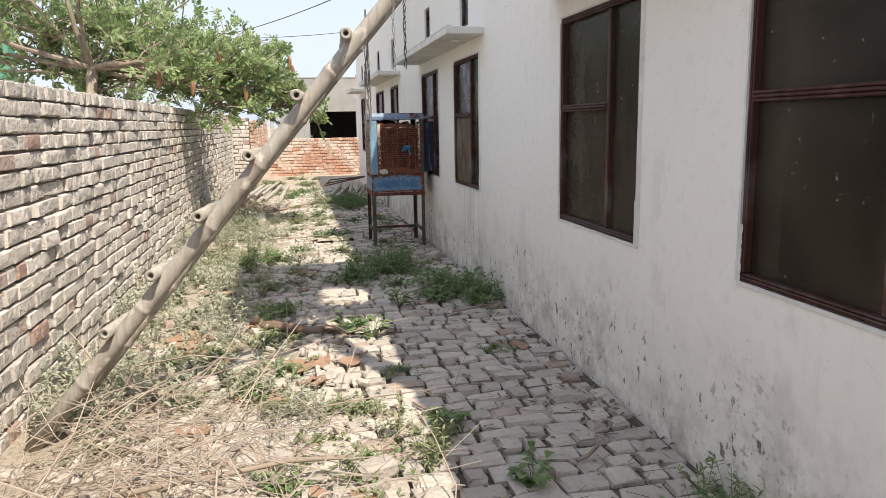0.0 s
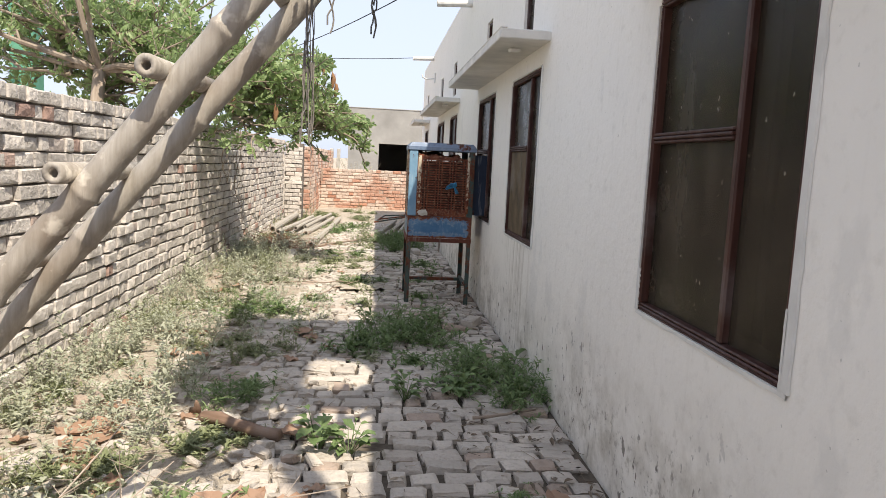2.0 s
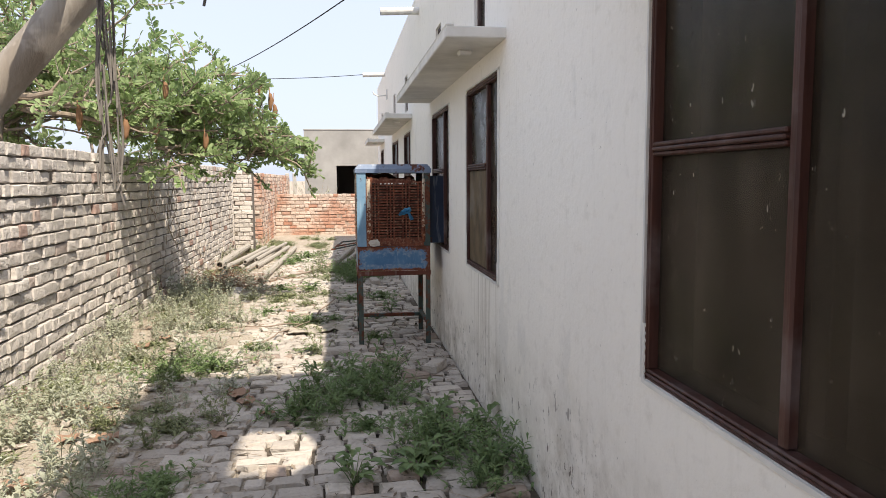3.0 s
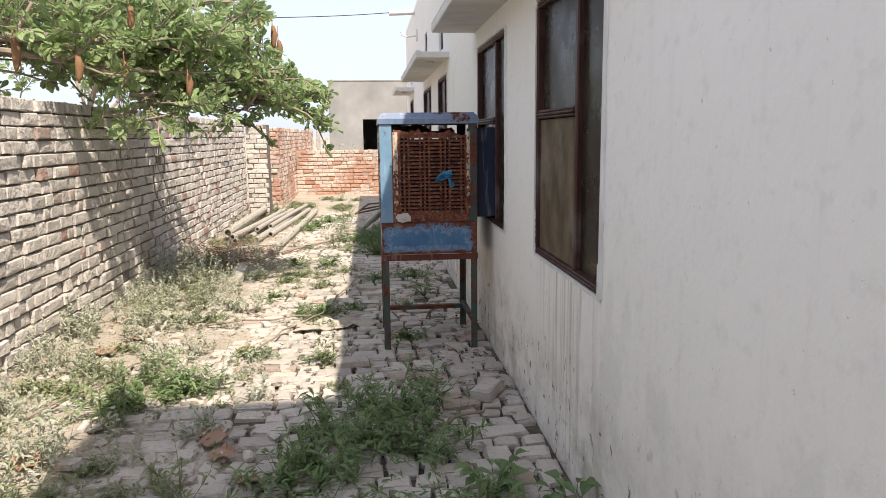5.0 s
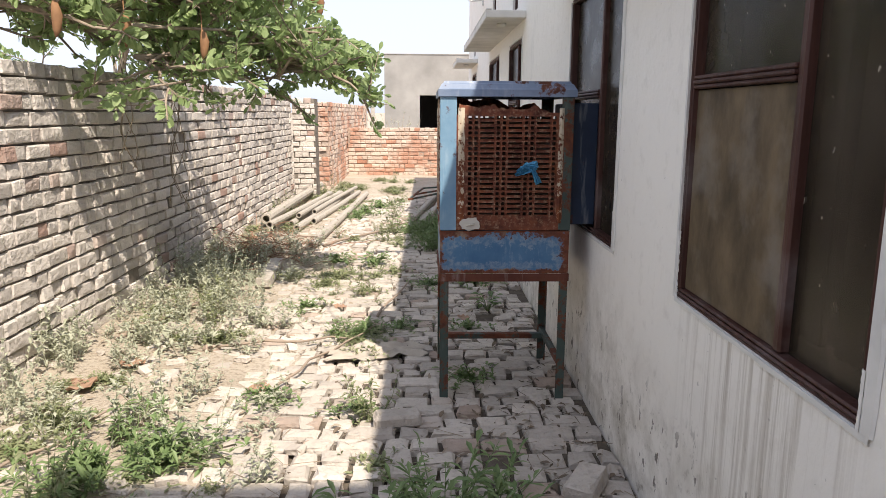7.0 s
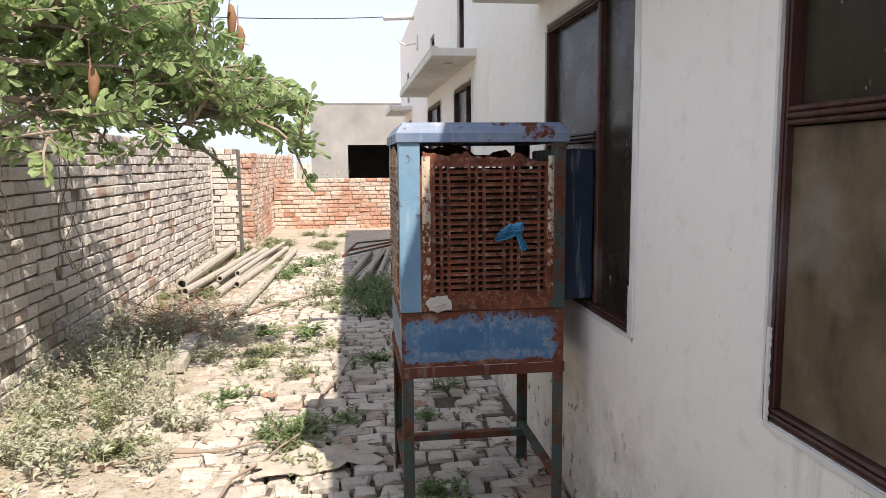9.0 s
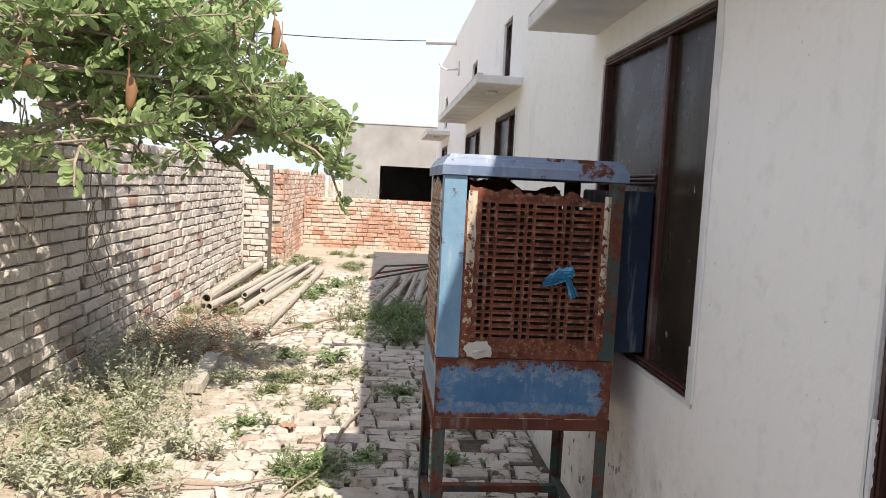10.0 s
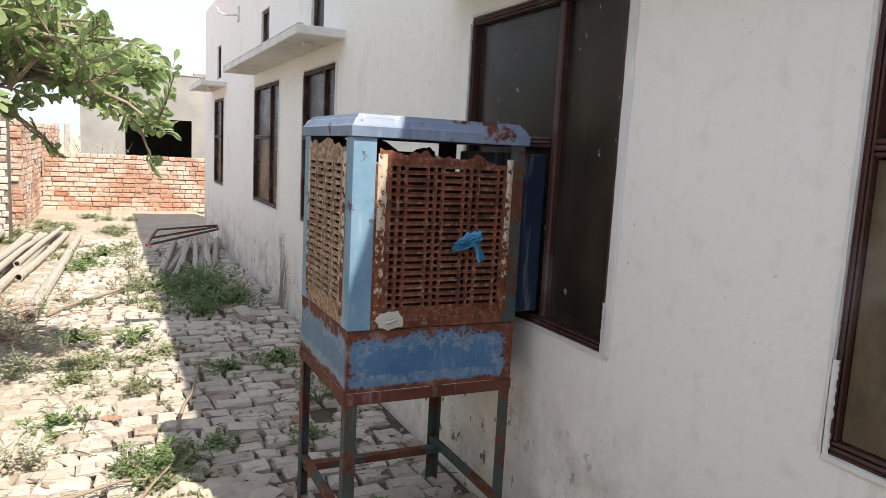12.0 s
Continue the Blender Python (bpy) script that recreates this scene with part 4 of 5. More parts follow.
panel(W - 0.12, (0, D / 2, 0), 180, RUST_PANEL, "rusted perforated panel", 3, "oo-oo-oo-o", 20, (0.05, 0.035), 0.03)
blot = Soup()
rb = random.Random(4)
rim = [(0.05 * rb.uniform(0.8, 1.15) * math.cos(k * math.pi / 9), 0.033 * rb.uniform(0.8, 1.2) * math.sin(k * math.pi / 9)) for k in range(18)]
blot.add([(-0.170 + x, -D / 2 - 0.0095, 0.247 + z) for x, z in rim] + [(-0.170 + x, -D / 2 + 0.002, 0.247 + z) for x, z in rim],
         [tuple(range(18)), *[(k, (k + 1) % 18, 18 + (k + 1) % 18, 18 + k) for k in range(18)]])
blot.tube([(-0.19, -D / 2 - 0.011, 0.240), (-0.172, -D / 2 - 0.02, 0.245), (-0.15, -D / 2 - 0.011, 0.248)], 0.005, 6)
part("latch_patch", blot, WHITE_BLOT, cooler, "white paint blot round a latch")
m = Soup()
m.box((W / 2 + 0.004, -0.245, 0.235), (W / 2 + 0.135, 0.22, 0.825), 0.006)
part("air_duct", m, DUCT_BLUE, cooler, "navy blue sheet duct into the window")
part("fan_motor", Soup().tube([(0.05, 0.0, 0.55), (0.22, 0.0, 0.55)], 0.07, 14), POST_DARK, cooler)

# light blue plastic strip tied to the grille
ribbon = Soup()


def crumpled(m, a, b, w0, w1, folds):
    """A gathered strip of film from a to b, pleated across its width."""
    a, b = Vector(a), Vector(b)
    d = (b - a).normalized()
    s = d.cross(Vector((0, 1, 0))).normalized()
    n, c = 8, 2 * folds
    vs = []
    for i in range(n + 1):
        t = i / n
        w = w0 + (w1 - w0) * t
        for j in range(c + 1):
            off = (j / c - 0.5) * w * (1 + 0.25 * noise.noise(Vector((t * 5, j, w1 * 90))))
            vs.append(a.lerp(b, t) + s * off + Vector((0, -0.004 - 0.011 * (j % 2) - 0.012 * math.sin(math.pi * t) + 0.006 * noise.noise(Vector((t * 7, j * 1.3, 3))), 0.006 * noise.noise(Vector((j, t * 4, w1 * 50))))))
    k = len(vs)
    vs += [p + Vector((0, 0.0015, 0)) for p in vs]
    fs = [(i * (c + 1) + j, i * (c + 1) + j + 1, (i + 1) * (c + 1) + j + 1, (i + 1) * (c + 1) + j) for i in range(n) for j in range(c)]
    m.add(vs, fs + [tuple(k + q for q in f[::-1]) for f in fs])


KNOT = Vector((0.125, -D / 2 - 0.012, 0.522))
crumpled(ribbon, KNOT + Vector((0.012, 0, 0.010)), KNOT + Vector((-0.085, 0, -0.036)), 0.046, 0.016, 5)
crumpled(ribbon, KNOT + Vector((-0.02, -0.004, 0.012)), KNOT + Vector((-0.078, -0.004, -0.018)), 0.034, 0.014, 4)
crumpled(ribbon, KNOT + Vector((-0.006, -0.004, 0.0)), KNOT + Vector((0.030, -0.002, -0.078)), 0.016, 0.034, 3)
crumpled(ribbon, KNOT + Vector((-0.022, -0.008, 0.006)), KNOT + Vector((0.022, -0.008, 0.016)), 0.030, 0.034, 3)
part("plastic_strip", ribbon, BLUE_RAG, cooler, "light blue plastic strip knotted on the grille")


# ---- beyond the end wall ----
far = thing("far_shed", (0, 30.0, 0), "bare cement-plastered flat-roofed shed with a wide dark opening", "shed")
s = Soup()
FX0, FX1, FH = -2.15, 9.0, 3.3
front = Soup()
wall_with_openings(front, [(-0.98, 0.86, 0.75, 2.0)], FX0, FX1, -0.05, FH, 0.0, 0.23)
s.add([(y, x, z) for x, y, z in front.v], front.f)
part("front_wall", s, FAR_PLASTER, far)
part("side_wall", Soup().box((FX0, 0.23, -0.05), (FX0 + 0.23, 7, FH)), FAR_PLASTER, far)
part("side_wall", Soup().box((FX1 - 0.23, 0.23, -0.05), (FX1, 7, FH)), FAR_PLASTER, far)
part("rear_wall", Soup().box((FX0 + 0.23, 6.77, -0.05), (FX1 - 0.23, 7, FH)), FAR_PLASTER, far)
part("roof", Soup().box((FX0 + 0.23, 0.23, FH - 0.35), (FX1 - 0.23, 6.77, FH - 0.2)), FAR_PLASTER, far)
part("parapet_cap", Soup().box((FX0 - 0.02, -0.02, FH), (FX1, 0.25, FH + 0.04), 0.01).box((0.9, 0.0, FH + 0.04), (1.25, 0.2, FH + 0.12), 0.01), FAR_PLASTER, far)
for x in (-2.62, -2.38):
    solid("gate_post", Soup().box((x - 0.06, 27.6, -0.05), (x + 0.06, 27.72, 1.7), 0.01), CONCRETE, "slim pale concrete post beyond the yard wall", "post", "far posts")
solid("steel_column", Soup().box((-5.75, 12.0, -0.05), (-5.45, 12.3, 4.6), 0.015), GREEN_PAINT, "pale green painted column behind the yard wall", "column")

# ---- shrubs and weeds ----
def weed_mesh(kind, seed):
    """One clump, about its own origin."""
    rnd = random.Random(seed)
    m = Soup()
    if kind == "grass":
        # sprawling stems with many narrow leaves
        for k in range(46):
            a, r = rnd.uniform(0, 6.283), abs(rnd.gauss(0, 0.13))
            b = Vector((math.cos(a) * r, math.sin(a) * r, -0.02))
            lean = rnd.uniform(0.2, 1.5)
            a += rnd.uniform(-0.9, 0.9)
            d = Vector((math.cos(a) * lean, math.sin(a) * lean, 1)).normalized()
            ln = rnd.uniform(0.10, 0.27)
            mid, end = b + d * ln * 0.55 + Vector((0, 0, 0.02)), b + d * ln
            m.tube([b, mid, end], [0.002, 0.0016, 0.001], 3, caps=False)
            for j in range(13):
                t = rnd.uniform(0.1, 1.0)
                q = b.lerp(end, t) + Vector((0, 0, 0.02 * math.sin(t * 3.1)))
                w = Vector((rnd.uniform(-1, 1), rnd.uniform(-1, 1), rnd.uniform(-0.1, 0.8)))
                sz = rnd.uniform(0.025, 0.07)
                m.leaf(q, w, (0, 0, 1), sz, sz * rnd.uniform(0.16, 0.36), rnd.uniform(0.05, 0.4))
    elif kind == "broad":
        for k in range(16):
            a = rnd.uniform(0, 6.283)
            d = Vector((math.cos(a) * rnd.uniform(0.2, 1.2), math.sin(a) * rnd.uniform(0.2, 1.2), 1)).normalized()
            ln = rnd.uniform(0.06, 0.20)
            m.tube([(0, 0, -0.02), d * ln * 0.5, d * ln], [0.003, 0.0025, 0.002], 3)
            for j in range(2):
                w = Vector((math.cos(a + j), math.sin(a + j), rnd.uniform(-0.1, 0.5)))
                sz = rnd.uniform(0.05, 0.10)
                m.leaf(d * ln * (1 - 0.3 * j), w, (0, 0, 1), sz, sz * rnd.uniform(0.5, 0.75), 0.2)
    elif kind == "low":
        for k in range(70):
            a, r = rnd.uniform(0, 6.283), abs(rnd.gauss(0, 0.13))
            b = Vector((math.cos(a) * r, math.sin(a) * r, rnd.uniform(-0.01, 0.07)))
            m.tube([(0, 0, 0.0), b * 0.6, b], [0.002, 0.0016, 0.001], 3, caps=False)
            for j in range(4):
                w = Vector((rnd.uniform(-1, 1), rnd.uniform(-1, 1), rnd.uniform(-0.1, 0.7)))
                sz = rnd.uniform(0.025, 0.06)
                m.leaf(b, w, (0, 0, 1), sz, sz * rnd.uniform(0.25, 0.45), 0.15)
    else:
        # tall dusty stems with small leaves and pale flower heads
        for k in range(10):
            a, r = rnd.uniform(0, 6.283), rnd.uniform(0, 0.17)
            b = Vector((math.cos(a) * r, math.sin(a) * r, -0.02))
            d = Vector((rnd.uniform(-0.45, 0.45), rnd.uniform(-0.45, 0.45), 1)).normalized()
            ln = rnd.uniform(0.14, 0.40)
            bend = Vector((rnd.uniform(-1, 1), rnd.uniform(-1, 1), 0)) * 0.04
            m.tube([b, b + d * ln * 0.55 + bend, b + d * ln + bend * 0.4], [0.0022, 0.0018, 0.001], 3, caps=False)
            for j in range(13):
                t = rnd.uniform(0.05, 1.0)
                q = b + d * ln * t + bend * math.sin(t * 2.6)
                w = Vector((rnd.uniform(-1, 1), rnd.uniform(-1, 1), rnd.uniform(-0.2, 0.9)))
                m.leaf(q, w, (0, 0, 1), rnd.uniform(0.025, 0.07), rnd.uniform(0.012, 0.024), 0.2)
            q = b + d * ln + bend * 0.4
            for j in range(5):
                w = Vector((rnd.uniform(-1, 1), rnd.uniform(-1, 1), rnd.uniform(0.1, 1)))
                m.leaf(q, w, (0, 0, 1), 0.022, 0.014, 0.0)
    return m


def scatter(name, kinds, material, spots, label, category, seed):
    """Many clumps joined into one object of stuff; spots: x, y, size."""
    rnd = random.Random(seed)
    base = [weed_mesh(k, seed + i) for i, k in enumerate(kinds)]
    m = Soup()
    for x, y, size in spots:
        b = rnd.choice(base)
        t = pose(x, y, max(level(x, y), -0.02) + 0.005, 0, 0, rnd.uniform(0, 360)) @ Matrix.Diagonal((size, size, size * rnd.uniform(0.75, 1.15), 1))
        m.add([t @ Vector(p) for p in b.v], b.f)
    return solid(name, m, material, label, category, kind="stuff")


rnd = random.Random(21)
spots = []
while len(spots) < 165:
    y = rnd.uniform(4.2, 13.4)
    x = -2.95 + abs(rnd.gauss(0, 0.60))
    edge = -1.5 + 0.25 * math.sin(y * 1.7)
    if 5.6 < y < 7.6:
        edge = -2.05
    if x < edge and noise.noise(Vector((x * 1.1, y * 1.1, 2))) > -0.32:
        spots.append((x, y, rnd.uniform(0.5, 1.05)))
scatter("pale_weeds", ["tall"] * 6, PALE_WEED, spots, "dusty pale green weeds along the brick wall", "weeds", 40)
rnd = random.Random(22)
spots = []
while len(spots) < 210:
    y, x = rnd.uniform(3.0, 21.0), rnd.uniform(-2.9, -1.0)
    if noise.noise(Vector((x * 1.3, y * 0.9, 9))) > 0.02:
        spots.append((x, y, rnd.uniform(0.4, 0.9)))
scatter("low_weeds", ["low"] * 4 + ["tall"], WEED_DUSTY, spots, "low dusty green weeds between the paving bricks", "weeds", 50)

CLUMPS = [("grass", -0.90, 7.75, 1.25), ("grass", -0.75, 8.05, 1.2), ("grass", -1.05, 7.45, 0.9), ("grass", -0.62, 7.6, 0.9), ("low", -1.2, 7.35, 1.0),
          ("grass", -0.30, 6.75, 0.95), ("grass", -0.14, 6.5, 1.1), ("grass", -0.45, 6.95, 0.9), ("low", -0.5, 6.55, 1.1), ("low", -0.75, 7.1, 1.0), ("grass", -0.2, 6.25, 0.8),
          ("grass", -2.05, 8.45, 1.0), ("low", -1.9, 8.55, 1.3), ("low", -2.2, 8.3, 1.1), ("grass", -1.82, 6.25, 0.75), ("low", -1.75, 6.45, 0.9),
          ("low", -0.42, 5.05, 0.55), ("low", -1.08, 4.8, 0.6), ("broad", -1.30, 5.62, 1.1), ("broad", -1.15, 5.55, 0.9), ("broad", -0.96, 4.0, 0.8), ("broad", -0.73, 3.35, 0.8),
          ("broad", -0.85, 6.35, 0.9), ("broad", -0.55, 6.4, 1.0), ("broad", -0.35, 7.2, 1.0), ("broad", -0.10, 6.95, 1.0), ("grass", -0.08, 2.95, 0.7),
          ("low", -1.24, 10.34, 1.0), ("grass", -1.30, 10.25, 0.6), ("low", -0.98, 10.45, 0.7), ("low", -0.75, 11.6, 1.0), ("low", -0.40, 11.7, 1.1), ("low", -0.55, 10.4, 0.8),
          ("grass", -0.72, 13.7, 1.2), ("grass", -0.6, 14.0, 1.3), ("grass", -0.85, 14.2, 1.1), ("grass", -0.55, 14.5, 1.2), ("grass", -0.75, 13.3, 1.0), ("grass", -0.45, 13.6, 1.0),
          ("low", -1.65, 16.0, 1.5), ("low", -1.5, 16.6, 1.4), ("low", -1.75, 15.5, 1.3), ("low", -1.32, 12.55, 0.9), ("broad", -1.3, 12.4, 0.9), ("low", -1.67, 12.6, 1.1),
          ("low", -1.67, 10.9, 0.9), ("low", -1.6, 9.2, 0.8), ("low", -1.15, 9.05, 0.8), ("low", -0.6, 9.5, 0.9), ("broad", -0.35, 10.9, 0.8), ("low", -1.9, 4.6, 1.0), ("low", -1.75, 4.9, 1.0), ("low", -1.35, 3.6, 0.8), ("low", -1.75, 3.5, 0.9)]
made = {}
for i, (kind, x, y, size) in enumerate(CLUMPS):
    k = (kind, i % 3)
    at = pose(x, y, max(-0.012, level(x, y)), 0, 0, 47 * i) @ Matrix.Diagonal((size, size, size, 1))
    if k not in made:
        label = {"grass": "tufted green grass weed growing through paving", "low": "low spreading green weed on the paving", "broad": "small broad-leaved green seedling on the paving"}[kind]
        made[k] = solid({"grass": "grass_tuft", "low": "weed_clump", "broad": "seedling"}[kind], weed_mesh(kind, 70 + i), WEED, label, "weed", "green weeds")
        made[k].matrix_basis = at
    else:
        o = made[k].copy()
        scene.collection.objects.link(o)
        o.matrix_basis = at
shrub = thing("shrub", (-1.6, 26.5, -0.04), "small grey-green shrub beyond the end wall", "shrub")
m, wd = Soup(), Soup()
rnd = random.Random(77)
for k in range(40):
    d = Vector((rnd.uniform(-1, 1), rnd.uniform(-1, 1), rnd.uniform(0.8, 2.2))).normalized() * rnd.uniform(0.8, 1.75)
    wd.tube([(0, 0, 0), d * 0.5, d], [0.012, 0.008, 0.003], 4)
    for j in range(6):
        rosette(m, d * rnd.uniform(0.45, 1), d, rnd, 0.7, 6)
part("stems", wd, BARK, shrub)
part("leaves", m, PALE_WEED, shrub)


# ---- litter, sticks, poles ----
rnd = random.Random(31)
brush = Soup()
for k in range(480):
    x, y = -2.75 + abs(rnd.gauss(0, 0.62)), rnd.uniform(1.7, 4.3)
    if x > -1.05 - 0.2 * (y - 3):
        continue
    a = rnd.uniform(0, 6.283)
    ln = rnd.uniform(0.2, 0.95)
    z = abs(rnd.gauss(0, 0.11)) * (1.3 if x < -1.9 else 0.45) + 0.015
    d = Vector((math.cos(a), math.sin(a), rnd.uniform(-0.15, 0.45)))
    p = Vector((x, y, z))
    q = p + d * ln
    if q.x < -2.93 or q.z < 0.0:
        continue
    b = Vector((rnd.uniform(-1, 1), rnd.uniform(-1, 1), rnd.uniform(-0.5, 1))) * ln * 0.14
    r = rnd.uniform(0.0018, 0.0045)
    brush.tube([p, p.lerp(q, 0.35) + b, p.lerp(q, 0.7) + b * 0.7, q], [r, r * 0.9, r * 0.7, r * 0.4], 4, caps=False)
    for j in range(2):
        w = p.lerp(q, rnd.uniform(0.3, 0.9)) + b * 0.7
        e = w + Vector((rnd.uniform(-1, 1), rnd.uniform(-1, 1), rnd.uniform(-0.2, 0.8))) * ln * 0.3
        if e.x > -2.93:
            brush.tube([w, e], [r * 0.5, r * 0.25], 3, caps=False)
solid("dry_brush", brush, BRUSHWOOD, "tangled heap of dry thorny twigs beside the ladder foot", "brushwood", kind="stuff")
rnd = random.Random(32)
chaff = Soup()
for k in range(4200):
    x, y = rnd.uniform(-2.9, -0.05), rnd.uniform(1.5, 19.0)
    if rnd.random() > (0.85 if x < -1.4 else 0.45 if y < 9 else 0.25):
        continue
    z = max(level(x, y), -0.004) + 0.010
    a = rnd.uniform(0, 6.283)
    if rnd.random() < 0.5:
        ln = rnd.uniform(0.04, 0.16)
        chaff.tube([(x, y, z), (x + math.cos(a) * ln, y + math.sin(a) * ln, z + rnd.uniform(-0.004, 0.02))], [0.0022, 0.001], 3, caps=False)
    else:
        sz = rnd.uniform(0.025, 0.07)
        chaff.leaf((x, y, z), (math.cos(a), math.sin(a), rnd.uniform(0, 0.3)), (0, 0, 1), sz, sz * rnd.uniform(0.25, 0.5), rnd.uniform(-0.3, 0.4))
solid("plant_litter", chaff, STRAW, "scattered straw, leaf scraps and twigs", "litter", kind="stuff")
rnd = random.Random(33)
heap = Soup()
for k in range(260):
    x, y = rnd.gauss(-2.45, 0.28), rnd.gauss(12.9, 0.45)
    if x < -2.9:
        continue
    a, ln = rnd.uniform(0, 6.283), rnd.uniform(0.1, 0.45)
    z = abs(rnd.gauss(0, 0.08)) + 0.02
    q = Vector((max(-2.93, x + math.cos(a) * ln), y + math.sin(a) * ln, z + rnd.uniform(-0.02, 0.12)))
    heap.tube([(x, y, z), Vector((x, y, z)).lerp(q, 0.5) + Vector((0, 0, 0.02)), q], [0.004, 0.003, 0.0015], 4, caps=False)
solid("brush_heap", heap, RED_TWIG, "low heap of brown brushwood against the brick wall", "brushwood", kind="stuff")


def dead_leaf(i, x, y, size, turn):
    r = random.Random(i)
    m = Soup()
    n = 7
    top = []
    for k in range(n + 1):
        t = k / n
        half = 0.42 * math.sin(math.pi * min(1, t * 0.9 + 0.08)) * (0.85 + 0.3 * r.random())
        curl = 0.16 * (t - 0.4) ** 2 + r.uniform(0, 0.05)
        top.append([(t - 0.5, -half, curl + 0.16 * r.random()), (t - 0.5, 0, curl), (t - 0.5, half, curl + 0.16 * r.random())])
    vs = [Vector(p) * size for row in top for p in row]
    vs += [p + Vector((0, 0, -0.0012)) for p in vs]
    h = 3 * (n + 1)
    fs = []
    for k in range(n):
        for j in (0, 1):
            a, b, c, d = 3 * k + j, 3 * k + j + 1, 3 * k + j + 4, 3 * k + j + 3
            fs += [(a, b, c, d), (h + a, h + d, h + c, h + b)]
    m.add(vs, fs)
    ob = solid("fallen_leaf", m, DEAD_LEAF, "curled brown fallen leaf on the paving", "leaf", "fallen leaves")
    ob.matrix_basis = pose(x, y, max(level(x, y), 0.0) + 0.012, r.uniform(-12, 12), r.uniform(-12, 12), turn)


rnd = random.Random(34)
LEAVES = [(-0.26, 5.02, 0.15), (-1.57, 4.69, 0.16), (-1.67, 4.95, 0.2), (-1.35, 4.98, 0.16), (-2.3, 5.3, 0.2), (-2.1, 5.1, 0.17), (-2.45, 5.7, 0.16), (-1.95, 4.5, 0.15), (-0.32, 6.9, 0.1),
          (-1.68, 9.3, 0.13), (-2.6, 9.3, 0.2), (-2.45, 9.6, 0.16), (-1.45, 10.9, 0.10), (-0.55, 10.6, 0.10)]
for i in range(34):
    LEAVES.append((rnd.uniform(-2.8, -1.2), rnd.uniform(3.0, 8.0), rnd.uniform(0.08, 0.2)))
for i, (x, y, size) in enumerate(LEAVES):
    dead_leaf(i, x, y, size, rnd.uniform(0, 360))


def rough_lump(size, seed, c=0.012):
    m = Soup().box((-size[0] / 2, -size[1] / 2, 0), (size[0] / 2, size[1] / 2, size[2]), c)
    r = random.Random(seed)
    m.v = [(x + r.uniform(-1, 1) * 0.006, y + r.uniform(-1, 1) * 0.006, z + r.uniform(-1, 1) * 0.004) for x, y, z in m.v]
    return m


for i, (x, y, turn, size) in enumerate(((-0.20, 8.28, 62, (0.23, 0.115, 0.072)), (-1.35, 3.55, 20, (0.16, 0.11, 0.07)), (-2.0, 5.0, 40, (0.2, 0.11, 0.06)), (-0.42, 13.0, 95, (0.35, 0.11, 0.07)),
                                        (-0.95, 8.9, 8, (0.22, 0.11, 0.06)), (-2.5, 5.2, 70, (0.17, 0.11, 0.07)), (-2.2, 4.75, 10, (0.22, 0.11, 0.06)), (-2.55, 6.1, 33, (0.14, 0.1, 0.07)))):
    ob = solid("loose_brick", rough_lump(size, i), PAVING_BRICK, "loose dusty brick lying on the paving", "brick", "loose bricks")
    ob.matrix_basis = pose(x, y, max(0.0, level(x, y)), 0, 0, turn)
rub = Soup()
rnd = random.Random(35)
for i in range(800):
    x, y = rnd.uniform(-2.9, -1.3), rnd.uniform(3.2, 11)
    if rnd.random() < 0.6 and y > 6.2:
        continue
    m = rough_lump((rnd.uniform(0.025, 0.12), rnd.uniform(0.02, 0.08), rnd.uniform(0.01, 0.04)), i, 0.006)
    t = pose(x, y, max(-0.005, level(x, y)), rnd.uniform(-20, 20), rnd.uniform(-20, 20), rnd.uniform(0, 360))
    rub.add([t @ Vector(p) for p in m.v], m.f)
solid("brick_rubble", rub, PAVING_BRICKS, "broken brick chips and clods in the dust", "rubble", kind="stuff")

rnd = random.Random(41)
scraps = Soup()
for k in range(1500):
    x, y = -0.03 - abs(rnd.gauss(0, 0.55)), rnd.uniform(2.2, 13.0)
    if x < -1.6 or noise.noise(Vector((x * 2.2, y * 1.4, 14))) < -0.08:
        continue
    z = max(level(x, y), -0.006) + 0.009
    a = rnd.uniform(0, 6.283)
    sz = rnd.uniform(0.015, 0.06)
    if rnd.random() < 0.35:
        scraps.tube([(x, y, z), (x + math.cos(a) * sz * 2, y + math.sin(a) * sz * 2, z + rnd.uniform(0, 0.02))], [0.002, 0.001], 3, caps=False)
    else:
        scraps.leaf((x, y, z), (math.cos(a), math.sin(a), rnd.uniform(0, 0.5)), (0, 0, 1), sz, sz * rnd.uniform(0.3, 0.6), rnd.uniform(-0.3, 0.5))
solid("leaf_litter", scraps, DARK_LITTER, "dark leaf scraps in the paving joints by the house", "litter", kind="stuff")
ob = solid("wooden_log", Soup().tube([(0, 0, 0), (0.02, 0, 0.003), (0.11, 0.012, 0.008), (0.2, 0.0, 0.002), (0.3, -0.018, 0.006), (0.4, -0.01, 0.0), (0.49, 0.006, 0.0), (0.5, 0.006, 0.0)], [0.018, 0.03, 0.036, 0.031, 0.037, 0.029, 0.033, 0.02], 9), LOG_WOOD, "short broken piece of tree branch on the paving", "log", smooth=True)
ob.matrix_basis = pose(-1.92, 5.90, 0.038, 0, 0, -30)
ob = solid("log_stump", Soup().tube([(0, 0, 0), (0.01, 0, 0.06), (-0.01, 0.01, 0.15)], [0.035, 0.022, 0.008], 6), LOG_WOOD, "splintered brown bark stump beside the log", "stump", smooth=True)
ob.matrix_basis = pose(-1.98, 6.02, 0.015, 50, 25, 0)


